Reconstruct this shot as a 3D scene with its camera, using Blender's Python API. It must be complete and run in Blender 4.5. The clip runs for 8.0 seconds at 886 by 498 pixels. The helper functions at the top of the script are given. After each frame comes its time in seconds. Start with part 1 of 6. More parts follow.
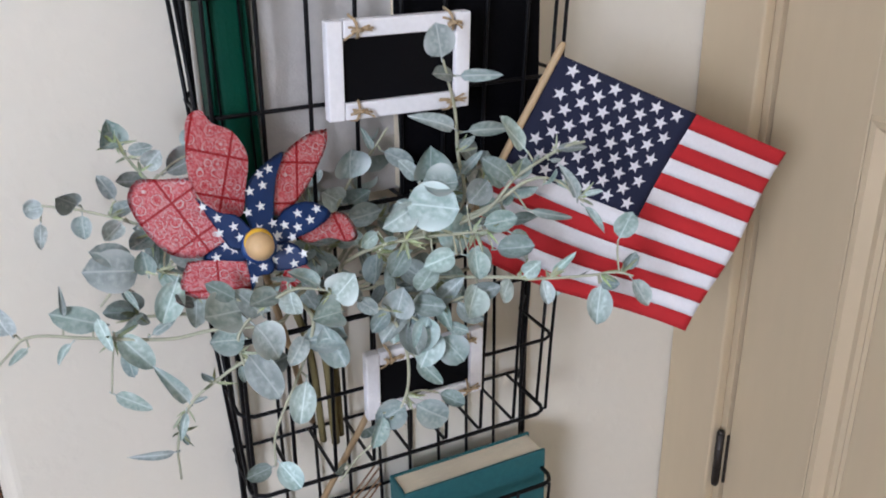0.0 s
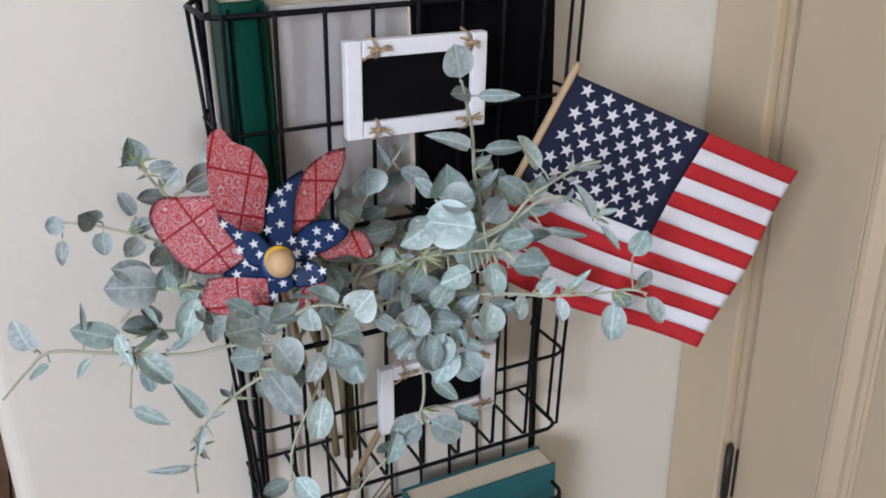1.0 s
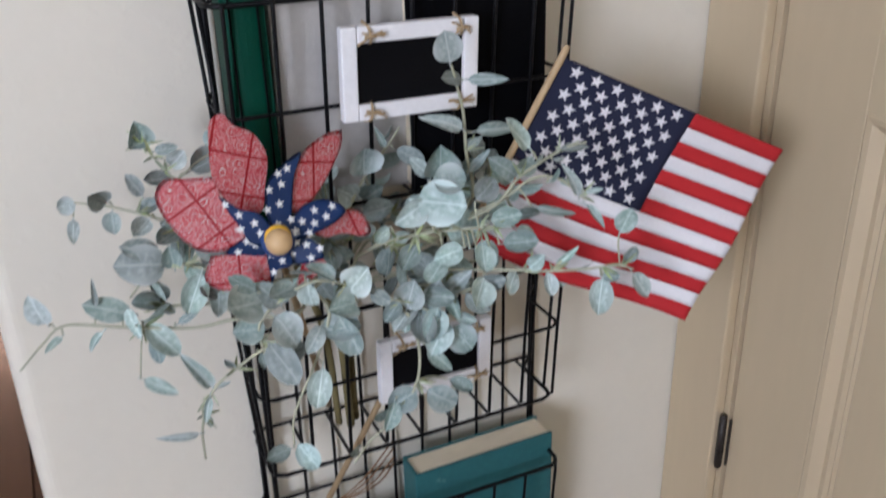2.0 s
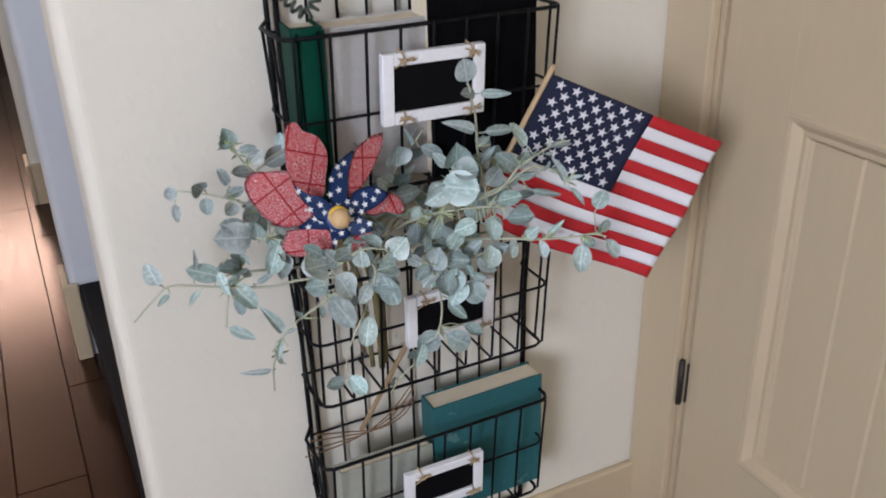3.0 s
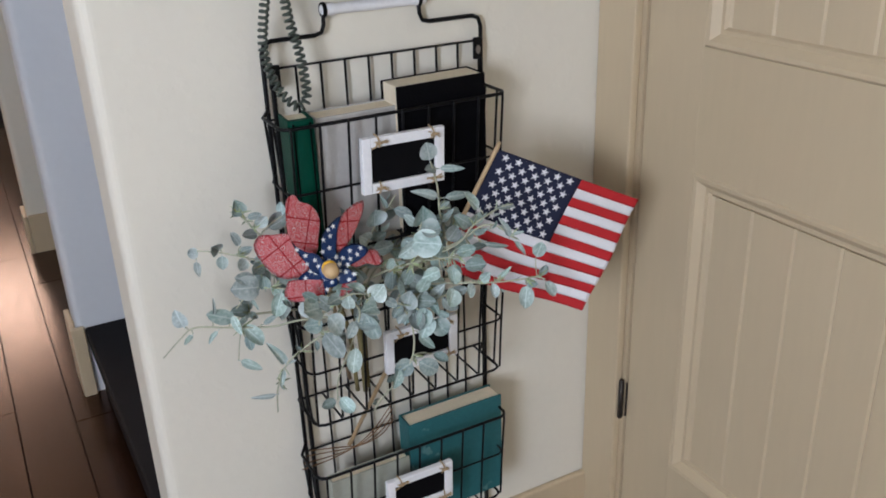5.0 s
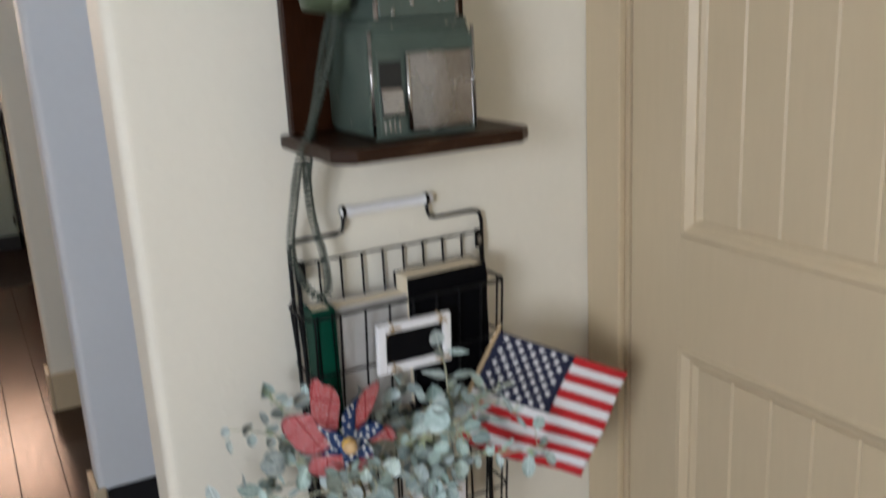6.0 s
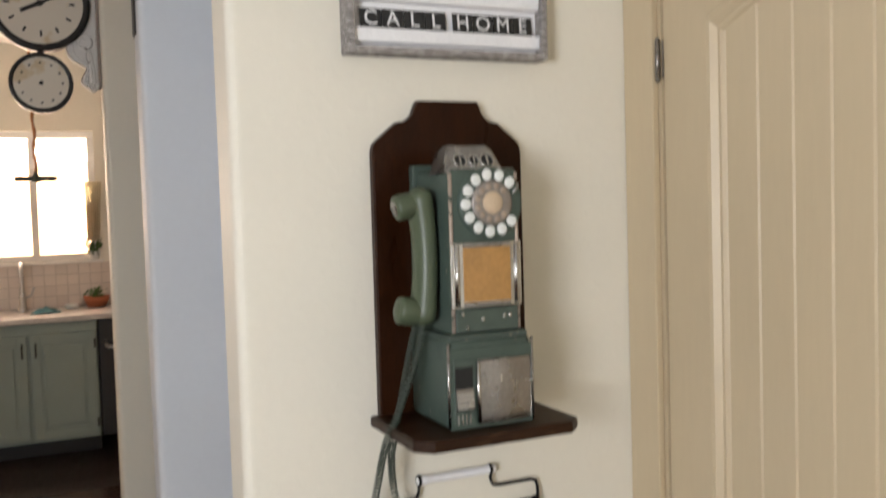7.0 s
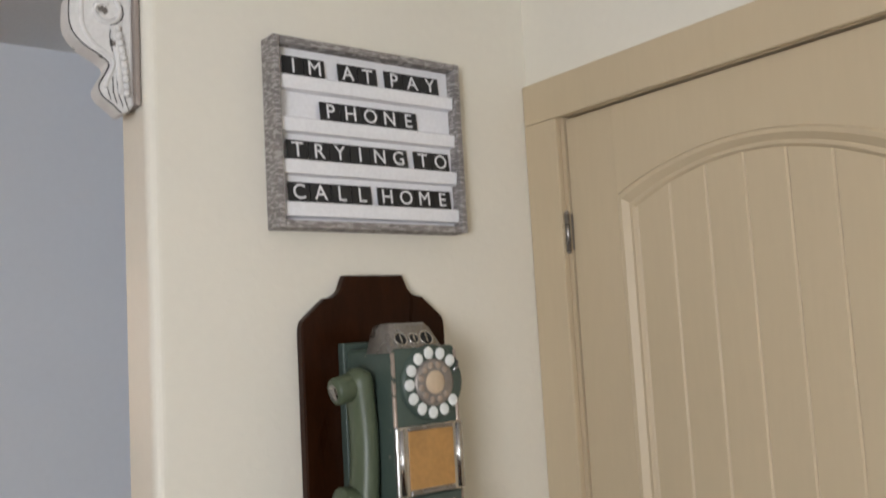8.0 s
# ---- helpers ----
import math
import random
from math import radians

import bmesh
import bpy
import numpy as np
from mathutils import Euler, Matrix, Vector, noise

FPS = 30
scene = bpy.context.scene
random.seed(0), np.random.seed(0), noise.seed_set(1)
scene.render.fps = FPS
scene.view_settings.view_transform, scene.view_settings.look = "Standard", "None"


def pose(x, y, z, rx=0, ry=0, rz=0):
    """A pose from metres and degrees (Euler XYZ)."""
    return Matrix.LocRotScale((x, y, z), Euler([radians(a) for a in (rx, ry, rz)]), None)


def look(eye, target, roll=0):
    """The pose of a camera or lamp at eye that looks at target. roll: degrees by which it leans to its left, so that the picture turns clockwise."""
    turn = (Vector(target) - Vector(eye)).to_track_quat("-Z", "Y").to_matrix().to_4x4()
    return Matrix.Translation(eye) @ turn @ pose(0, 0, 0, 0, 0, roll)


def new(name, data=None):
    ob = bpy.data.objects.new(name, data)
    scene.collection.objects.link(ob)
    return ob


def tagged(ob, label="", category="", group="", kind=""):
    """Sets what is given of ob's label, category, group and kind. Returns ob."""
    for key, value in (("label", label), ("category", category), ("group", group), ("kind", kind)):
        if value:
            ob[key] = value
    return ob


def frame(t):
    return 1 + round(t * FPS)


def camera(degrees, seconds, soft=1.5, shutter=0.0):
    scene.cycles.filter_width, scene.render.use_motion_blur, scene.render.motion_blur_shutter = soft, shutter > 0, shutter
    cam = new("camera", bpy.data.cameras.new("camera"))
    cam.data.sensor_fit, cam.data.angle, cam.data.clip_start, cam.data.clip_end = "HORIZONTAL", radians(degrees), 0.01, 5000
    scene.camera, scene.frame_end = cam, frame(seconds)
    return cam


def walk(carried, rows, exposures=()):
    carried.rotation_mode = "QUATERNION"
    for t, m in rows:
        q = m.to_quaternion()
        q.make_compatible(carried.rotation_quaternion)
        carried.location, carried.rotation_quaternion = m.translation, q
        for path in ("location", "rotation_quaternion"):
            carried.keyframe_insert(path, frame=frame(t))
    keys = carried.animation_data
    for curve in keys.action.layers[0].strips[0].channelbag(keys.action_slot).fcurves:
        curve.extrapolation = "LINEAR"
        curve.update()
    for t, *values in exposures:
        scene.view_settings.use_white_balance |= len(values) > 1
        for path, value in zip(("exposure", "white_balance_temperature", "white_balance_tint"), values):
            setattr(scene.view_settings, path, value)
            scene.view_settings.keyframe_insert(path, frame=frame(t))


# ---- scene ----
cam = camera(52.48, 8.0, 1.8, 0.5)
PATH = [
    (0, (-0.7071, -0.7760, 1.0304), (0.0066, 0.7104, 0.3084), -0.94),
    (0.5, (-0.7184, -0.7827, 1.0365), (0.0007, 0.7150, 0.3439), -0.98),
    (1, (-0.7191, -0.7748, 1.0395), (-0.0052, 0.7194, 0.3340), -0.72),
    (1.5, (-0.7254, -0.7839, 1.0579), (-0.0014, 0.7122, 0.3670), -1.05),
    (2, (-0.7144, -0.8064, 1.0550), (-0.0379, 0.6811, 0.3002), -1.35),
    (2.2, (-0.7188, -0.8267, 1.0592), (-0.0645, 0.6506, 0.2658), -1.56),
    (3.3, (-0.8802, -1.0371, 1.1840), (-0.1496, 0.4103, 0.4021), -1.35),
    (3.5, (-0.8941, -1.0762, 1.2103), (-0.1665, 0.3820, 0.4459), -1.15),
    (4, (-0.9268, -1.1369, 1.2404), (-0.1669, 0.3056, 0.4775), -1.16),
    (4.2, (-0.9192, -1.1462, 1.2491), (-0.1578, 0.3004, 0.4956), -2.19),
    (5.3, (-0.9312, -1.1675, 1.2587), (-0.1502, 0.2912, 0.5501), -1.96),
    (5.5, (-0.9412, -1.1885, 1.2767), (-0.1514, 0.2851, 0.6099), -2.18),
    (6, (-0.9735, -1.2545, 1.3633), (-0.1592, 0.2791, 0.8890), -2.92),
    (6.5, (-1.0282, -1.3722, 1.4785), (-0.3014, 0.2584, 1.2485), -3.06),
    (6.6, (-1.0351, -1.3911, 1.4852), (-0.3043, 0.2420, 1.2887), -2.92),
    (7, (-1.0838, -1.4675, 1.5563), (-0.3388, 0.1686, 1.4659), -1.76),
    (7.5, (-1.1605, -1.4131, 1.6007), (-0.2153, 0.1174, 1.6669), -1.07),
    (8, (-1.2500, -1.3156, 1.6256), (-0.1586, 0.1051, 1.7999), -3.24),
]
walk(cam, [(t, look(eye, target, roll)) for t, eye, target, roll in PATH],
     [(0, 0.02, 5610, 16.2), (2.2, -0.13, 5610, 16), (3.5, -0.14, 5730, 15), (4.0, -0.16, 5730, 14), (5.5, -0.30, 5640, 11.2), (6.0, -0.36, 5870, 10.0), (6.5, -0.25, 6180, 10.3), (7.0, -0.16, 6260, 11), (7.5, -0.28, 6190, 12.5), (8, -0.42, 6160, 12)])

# ---- world and lights ----
world = bpy.data.worlds.new("sky")
scene.world = world
world.use_nodes = True
wn = world.node_tree.nodes
sky = wn.new("ShaderNodeTexSky")
sky.sky_type = "NISHITA"
sky.sun_disc = False
sky.sun_elevation = radians(33)
sky.sun_rotation = radians(100)
world.node_tree.links.new(sky.outputs[0], wn["Background"].inputs[0])
wn["Background"].inputs[1].default_value = 0.12


def window_light(name, place, aim, w, h, watts, colour):
    """A rectangular lamp: daylight in a window's opening, and the added stair fill."""
    d = bpy.data.lights.new(name, "AREA")
    d.shape, d.size, d.size_y, d.energy, d.color = "RECTANGLE", w, h, watts, colour
    ob = new(name, d)
    ob.matrix_world = look(place, aim)
    return ob


sun = new("sun", bpy.data.lights.new("sun", "SUN"))
sun.data.energy, sun.data.angle, sun.data.color = 3.0, radians(0.6), (1.0, 0.86, 0.70)
sun.matrix_world = look((8.4, -1.5, 5.5), (0.1, 0.0, 0.0))

window_light("daylight_side_window", (-2.77, -2.30, 1.45), (-0.5, 0, 1.38), 0.80, 0.95, 72, (0.98, 0.985, 1.0))
window_light("daylight_kitchen_window", (-1.55, 5.40, 1.70), (-1.55, 3.0, 2.6), 1.7, 0.85, 46, (1.0, 0.78, 0.60))
# bluish fill lamp added to brighten the stair wall; no window stands here
window_light("stair_fill_lamp", (1.3, 0.58, 2.05), (-0.4, 0.95, 1.85), 0.6, 0.6, 5.6, (0.64, 0.80, 1.0))



# ---- materials ----
def mat(name, colour, rough=0.5, metal=0.0, vary=0.08, scale=12.0, fine=0.04, fine_scale=150.0, bump=0.1, bump_scale=200.0,
        stretch=(1, 1, 1), wear=None, wear_at=0.62, wear_scale=30.0, emit=0.0, coat=0.0, spec=0.5, each=0.0):
    """A painted, wooden or metal surface: colour with broad and fine variation, relief and, where given, worn patches."""
    m = bpy.data.materials.new(name)
    m.use_nodes = True
    n, l = m.node_tree.nodes, m.node_tree.links
    b = n["Principled BSDF"]
    tc = n.new("ShaderNodeTexCoord")
    mp = n.new("ShaderNodeMapping")
    mp.inputs["Scale"].default_value = stretch
    l.new(tc.outputs["Object"], mp.inputs[0])

    def noise_tex(s, detail=4.0):
        t = n.new("ShaderNodeTexNoise")
        t.inputs["Scale"].default_value, t.inputs["Detail"].default_value = s, detail
        l.new(mp.outputs[0], t.inputs["Vector"])
        return t

    def mix(a, c, fac_socket, lo, hi, blend="MIX"):
        r = n.new("ShaderNodeMapRange")
        r.inputs[1].default_value, r.inputs[2].default_value = lo, hi
        l.new(fac_socket, r.inputs[0])
        x = n.new("ShaderNodeMix")
        x.data_type = "RGBA"
        x.blend_type = blend
        l.new(r.outputs[0], x.inputs[0])
        for v, s in ((a, x.inputs[6]), (c, x.inputs[7])):
            if isinstance(v, tuple):
                s.default_value = (*v, 1)
            else:
                l.new(v, s)
        return x.outputs[2]

    def shade(c, k):
        return tuple(min(1, max(0, v * k)) for v in c)

    broad, small = noise_tex(scale), noise_tex(fine_scale, 6.0)
    col = mix(shade(colour, 1 - vary), shade(colour, 1 + vary), broad.outputs[0], 0.3, 0.7)
    col2 = mix(shade(colour, 1 - fine * 3), shade(colour, 1 + fine * 2), small.outputs[0], 0.25, 0.75)
    half = n.new("ShaderNodeMix")
    half.data_type = "RGBA"
    half.inputs[0].default_value = 0.5
    l.new(col, half.inputs[6])
    l.new(col2, half.inputs[7])
    col = half.outputs[2]
    if each:
        oi = n.new("ShaderNodeObjectInfo")
        hs = n.new("ShaderNodeHueSaturation")
        r = n.new("ShaderNodeMapRange")
        r.inputs[3].default_value, r.inputs[4].default_value = 1 - each, 1 + each
        l.new(oi.outputs["Random"], r.inputs[0])
        l.new(r.outputs[0], hs.inputs["Value"])
        l.new(col, hs.inputs["Color"])
        col = hs.outputs[0]
    if wear:
        w = noise_tex(wear_scale, 8.0)
        col = mix(col, wear, w.outputs[0], wear_at, wear_at + 0.03)
    l.new(col, b.inputs["Base Color"])
    rr = n.new("ShaderNodeMapRange")
    rr.inputs[3].default_value, rr.inputs[4].default_value = max(0.02, rough - 0.08), min(1, rough + 0.08)
    l.new(broad.outputs[0], rr.inputs[0])
    l.new(rr.outputs[0], b.inputs["Roughness"])
    b.inputs["Metallic"].default_value = metal
    b.inputs["Specular IOR Level"].default_value = spec
    b.inputs["Coat Weight"].default_value = coat
    if emit:
        b.inputs["Emission Color"].default_value = (*colour, 1)
        b.inputs["Emission Strength"].default_value = emit
    if bump:
        t = noise_tex(bump_scale, 3.0)
        bp = n.new("ShaderNodeBump")
        bp.inputs["Strength"].default_value = bump
        bp.inputs["Distance"].default_value = 0.002
        l.new(t.outputs[0], bp.inputs["Height"])
        l.new(bp.outputs[0], b.inputs["Normal"])
    return m


WALL = mat("wall_paint", (0.788, 0.75, 0.645), 0.6, vary=0.025, scale=3, fine=0.01, fine_scale=60, bump=0.6, bump_scale=38)


def knockdown(m, lo, hi, depth):
    """Flattened splatter relief, as trowelled plaster has."""
    n, l = m.node_tree.nodes, m.node_tree.links
    b = [x for x in n if x.type == "BUMP"][0]
    src = b.inputs["Height"].links[0].from_socket
    r = n.new("ShaderNodeMapRange")
    r.interpolation_type = "SMOOTHSTEP"
    r.inputs[1].default_value, r.inputs[2].default_value = lo, hi
    l.new(src, r.inputs[0])
    l.new(r.outputs[0], b.inputs["Height"])
    b.inputs["Distance"].default_value = depth


knockdown(WALL, 0.48, 0.76, 0.0006)
# bluer and a little darker than WALL
WALL_COOL = mat("cool_white_stair_wall", (0.70, 0.72, 0.75), 0.6, vary=0.025, scale=3, fine=0.01, fine_scale=60, bump=0.4, bump_scale=26)
TRIM = mat("cream_trim_paint", (0.57, 0.464, 0.305), 0.42, vary=0.03, scale=5, fine=0.015, fine_scale=90, bump=0.08, bump_scale=120, stretch=(1, 1, 0.15))
CEIL = mat("ceiling_paint", (0.75, 0.73, 0.70), 0.7, vary=0.02, scale=3, bump=0.4, bump_scale=60)
FLOOR = mat("walnut_plank", (0.020, 0.0074, 0.0028), 0.20, vary=0.25, scale=7, fine=0.12, fine_scale=40, bump=0.06, bump_scale=60, stretch=(8, 1, 1), spec=0.40, each=0.22)
# the warm colour of the window's sheen is put into this orange tint
FLOOR.node_tree.nodes["Principled BSDF"].inputs["Specular Tint"].default_value = (1.0, 0.46, 0.20, 1)
SUBFLOOR = mat("dark_floor_base", (0.05, 0.021, 0.010), 0.5)
CHAR = mat("charcoal_tread", (0.011, 0.0095, 0.010), 0.75, vary=0.15, scale=9, bump=0.15, bump_scale=90, spec=0.15)
BLACKWIRE = mat("black_wire", (0.005, 0.005, 0.006), 0.42, vary=0.2, scale=40, bump=0.15, bump_scale=300, spec=0.18)
WHITEWOOD = mat("white_painted_wood", (0.86, 0.86, 0.88), 0.55, vary=0.04, scale=40, fine=0.03, fine_scale=200, bump=0.3, bump_scale=120, wear=(0.45, 0.36, 0.25), wear_at=0.72, wear_scale=60)
CHALK = mat("black_chalkboard", (0.004, 0.004, 0.005), 0.6, vary=0.2, scale=20, bump=0.05, spec=0.08)
TWINE = mat("jute_twine", (0.42, 0.31, 0.18), 0.9, vary=0.2, scale=80, bump=0.5, bump_scale=600)
PAGES = mat("aged_book_pages", (0.84, 0.735, 0.56), 0.85, vary=0.08, scale=15, fine=0.12, fine_scale=60, bump=0.5, bump_scale=60, stretch=(1, 40, 1))
GREENBOOK = mat("dark_green_book_cloth", (0.0, 0.045, 0.026), 0.55, vary=0.1, scale=20, bump=0.2, bump_scale=500, spec=0.15)
GREYBOOK = mat("grey_book_cloth", (0.47, 0.455, 0.43), 0.7, vary=0.08, scale=14, bump=0.2, bump_scale=500)
PALEBOOK = mat("pale_sage_book_cloth", (0.36, 0.37, 0.31), 0.7, vary=0.08, scale=14, bump=0.2, bump_scale=500)
BLACKBOOK = mat("black_book_cloth", (0.0025, 0.0025, 0.0035), 0.6, vary=0.2, scale=20, bump=0.3, bump_scale=300, spec=0.06)
TEALBOOK = mat("teal_book_cloth", (0.022, 0.12, 0.13), 0.6, vary=0.12, scale=16, fine=0.08, bump=0.25, bump_scale=500, wear=(0.10, 0.22, 0.22), wear_at=0.66, wear_scale=25)
MAHOGANY = mat("dark_mahogany", (0.024, 0.0075, 0.0026), 0.30, spec=0.11, vary=0.35, scale=6, fine=0.15, fine_scale=60, bump=0.1, bump_scale=80, stretch=(6, 6, 0.8), coat=0.03)
MAHOGANY_W = mat("worn_mahogany", (0.028, 0.0115, 0.005), 0.4, spec=0.16, vary=0.35, scale=10, fine=0.2, bump=0.2, stretch=(0.8, 6, 6), wear=(0.075, 0.040, 0.020), wear_at=0.64, wear_scale=40)
PHONEGREEN = mat("green_phone_enamel", (0.060, 0.085, 0.070), 0.38, vary=0.15, scale=25, fine=0.06, bump=0.1, bump_scale=150, wear=(0.24, 0.21, 0.17), wear_at=0.70, wear_scale=70, spec=0.4)
PHONEWORN = mat("chipped_phone_enamel", (0.062, 0.085, 0.070), 0.42, vary=0.2, scale=40, wear=(0.36, 0.30, 0.25), wear_at=0.66, wear_scale=100)
OLIVE = mat("olive_handpiece", (0.075, 0.096, 0.055), 0.40, vary=0.1, scale=18, fine=0.04, bump=0.05)
CHROME = mat("aged_chrome", (0.55, 0.54, 0.53), 0.22, metal=1.0, vary=0.15, scale=25, bump=0.1, bump_scale=120)
DULLSTEEL = mat("scuffed_steel", (0.33, 0.315, 0.31), 0.27, metal=1.0, vary=0.25, scale=18, fine=0.1, bump=0.2, bump_scale=90)
DIALWHITE = mat("dial_white_enamel", (0.78, 0.80, 0.78), 0.4, vary=0.05, scale=80)
DIALMETAL = mat("dial_finger_wheel", (0.30, 0.27, 0.25), 0.45, metal=0.6, vary=0.2, scale=60)
BEIGECARD = mat("yellowed_card", (0.58, 0.45, 0.31), 0.7, vary=0.1, scale=40)
TANCARD = mat("tan_instruction_card", (0.42, 0.225, 0.07), 0.45, vary=0.18, scale=25, fine=0.1, fine_scale=120, coat=0.3)
HOLETAN = mat("dull_tan_finger_hole", (0.36, 0.29, 0.23), 0.6, vary=0.15, scale=60)
# near-black colour that paints the shade of holes on solid faces
HOLESHADE = mat("painted_hole_shade", (0.012, 0.012, 0.011), 0.7)
CORD = mat("green_rubber_cord", (0.06, 0.075, 0.058), 0.42, vary=0.15, scale=60)
GREYWOOD = mat("weathered_grey_wood", (0.22, 0.20, 0.19), 0.75, vary=0.3, scale=9, fine=0.15, fine_scale=40, bump=0.5, bump_scale=40, stretch=(1, 1, 5), wear=(0.40, 0.375, 0.355), wear_at=0.52, wear_scale=60)
SIGNWHITE = mat("white_sign_board", (0.84, 0.84, 0.86), 0.5, vary=0.03, scale=20, bump=0.05)
TILEBLACK = mat("black_letter_tile", (0.014, 0.014, 0.015), 0.3, vary=0.2, scale=40, bump=0.05)
LETTER = mat("white_letter", (0.85, 0.85, 0.86), 0.5, vary=0.02)
HINGE = mat("tarnished_hinge", (0.30, 0.28, 0.26), 0.4, metal=0.9, vary=0.3, scale=60)
HINGEDARK = mat("dark_bronze_hinge", (0.05, 0.042, 0.036), 0.5, metal=0.5, vary=0.3, scale=60)


# ---- mesh helpers ----
def part(name, bm, material, parent=None, label="", smooth=False):
    me = bpy.data.meshes.new(name)
    bmesh.ops.recalc_face_normals(bm, faces=bm.faces[:])
    bm.to_mesh(me)
    bm.free()
    me.materials.append(material)
    if smooth:
        me.shade_smooth()
    ob = new(name, me)
    if parent:
        ob.parent = parent
    if label:
        ob["label"] = label
    return ob


def thing(name, label, category, group="", kind="", at=(0, 0, 0)):
    ob = new(name)
    ob.empty_display_size = 0.05
    ob.location = at
    return tagged(ob, label, category, group, kind)


def box(x0, x1, y0, y1, z0, z1, bevel=0.0, seg=2, bm=None):
    fresh = bmesh.new()
    r = bmesh.ops.create_cube(fresh, size=1.0)
    for v in r["verts"]:
        v.co = Vector((x0 + (v.co.x + 0.5) * (x1 - x0), y0 + (v.co.y + 0.5) * (y1 - y0), z0 + (v.co.z + 0.5) * (z1 - z0)))
    if bevel:
        bmesh.ops.bevel(fresh, geom=fresh.edges[:], offset=bevel, segments=seg, affect="EDGES", profile=0.5)
    if bm is None:
        return fresh
    join(bm, fresh)
    return bm


def join(bm, other):
    me = bpy.data.meshes.new("joined")
    other.to_mesh(me)
    other.free()
    bm.from_mesh(me)
    bpy.data.meshes.remove(me)
    return bm


def moved(bm, m):
    bmesh.ops.transform(bm, matrix=m, verts=bm.verts[:])
    return bm


def prism(pts, depth, axis="z", base=0.0, bevel=0.0, seg=2):
    """A flat outline pushed through a depth. axis z: outline in x, y; axis y: in x, z; axis x: in y, z."""
    bm = bmesh.new()
    put = {"z": lambda a, b, c: (a, b, c), "y": lambda a, b, c: (a, c, b), "x": lambda a, b, c: (c, a, b)}[axis]
    lo = [bm.verts.new(put(a, b, base)) for a, b in pts]
    hi = [bm.verts.new(put(a, b, base + depth)) for a, b in pts]
    f0, f1 = bm.faces.new(lo), bm.faces.new(hi)
    n = len(pts)
    for i in range(n):
        bm.faces.new((lo[i], lo[(i + 1) % n], hi[(i + 1) % n], hi[i]))
    bmesh.ops.recalc_face_normals(bm, faces=bm.faces[:])
    if bevel:
        edges = [e for f in (f0, f1) for e in f.edges]
        bmesh.ops.bevel(bm, geom=edges, offset=bevel, segments=seg, affect="EDGES", profile=0.5)
    return bm


def tube(points, radius, sides=8, bm=None, closed=False):
    """A round bar along a line of points; radius is one number or one for each point."""
    bm = bm or bmesh.new()
    pts = [Vector(p) for p in points]
    n = len(pts)
    rings, up = [], None
    for i, p in enumerate(pts):
        d = (pts[(i + 1) % n] - pts[i - 1]) if closed else (pts[min(i + 1, n - 1)] - pts[max(i - 1, 0)])
        d.normalize()
        if up is None:
            up = d.orthogonal().normalized()
        up = (up - d * up.dot(d)).normalized()
        side = d.cross(up)
        r = radius[i] if isinstance(radius, (list, tuple)) else radius
        rings.append([bm.verts.new(p + (up * math.cos(a) + side * math.sin(a)) * r) for a in (2 * math.pi * k / sides for k in range(sides))])
    for i in range(n if closed else n - 1):
        a, b = rings[i], rings[(i + 1) % n]
        for k in range(sides):
            bm.faces.new((a[k], a[(k + 1) % sides], b[(k + 1) % sides], b[k]))
    if not closed:
        bm.faces.new(rings[0][::-1])
        bm.faces.new(rings[-1])
    return bm


def lathe(profile, sides=32):
    """Profile of (radius, height) turned round z."""
    bm = bmesh.new()
    rings = []
    for r, h in profile:
        if r < 1e-6:
            rings.append([bm.verts.new((0, 0, h))])
        else:
            rings.append([bm.verts.new((r * math.cos(2 * math.pi * k / sides), r * math.sin(2 * math.pi * k / sides), h)) for k in range(sides)])
    for a, b in zip(rings, rings[1:]):
        for k in range(sides):
            quad = [a[k % len(a)], a[(k + 1) % len(a)], b[(k + 1) % len(b)], b[k % len(b)]]
            quad = list(dict.fromkeys(quad))
            if len(quad) > 2:
                bm.faces.new(quad)
    return bm


def curve_points(points, steps=8):
    """A smooth line through the points."""
    p = [Vector(q) for q in points]
    p = [p[0] * 2 - p[1]] + p + [p[-1] * 2 - p[-2]]
    out = []
    for i in range(1, len(p) - 2):
        for k in range(steps):
            t = k / steps
            a, b, c, d = p[i - 1:i + 3]
            out.append(0.5 * ((2 * b) + (c - a) * t + (2 * a - 5 * b + 4 * c - d) * t * t + (3 * b - a - 3 * c + d) * t ** 3))
    return out + [p[-2]]


def structure(ob, label, category):
    return tagged(ob, label, category, kind="structure")


# ---- rooms ----
def wall_outline(x0, x1, y0, y1, r_left=0.018):
    """Plan of a wall whose left end has rounded corners."""
    pts = [(x1, y0), (x1, y1)]
    for cy, a0 in ((y1 - r_left, 90), (y0 + r_left, 180)):
        for k in range(7):
            a = radians(a0 + 15 * k)
            pts.append((x0 + r_left + r_left * math.cos(a), cy + r_left * math.sin(a)))
    return pts


CEILING, HIGH = 2.405, 2.75
w = part("wall_phone", prism(wall_outline(-0.787, 0.14, 0.0, 0.125), CEILING), WALL)
structure(w, "off-white textured wall with a rounded corner", "wall")
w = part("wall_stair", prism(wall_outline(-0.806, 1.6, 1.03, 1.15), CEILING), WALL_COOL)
structure(w, "white textured stair wall with a rounded corner", "wall")
w = part("wall_hall", prism(wall_outline(-0.822, 1.6, 2.10, 2.22), 2.75), WALL)
structure(w, "off-white hall wall end beside the kitchen opening", "wall")


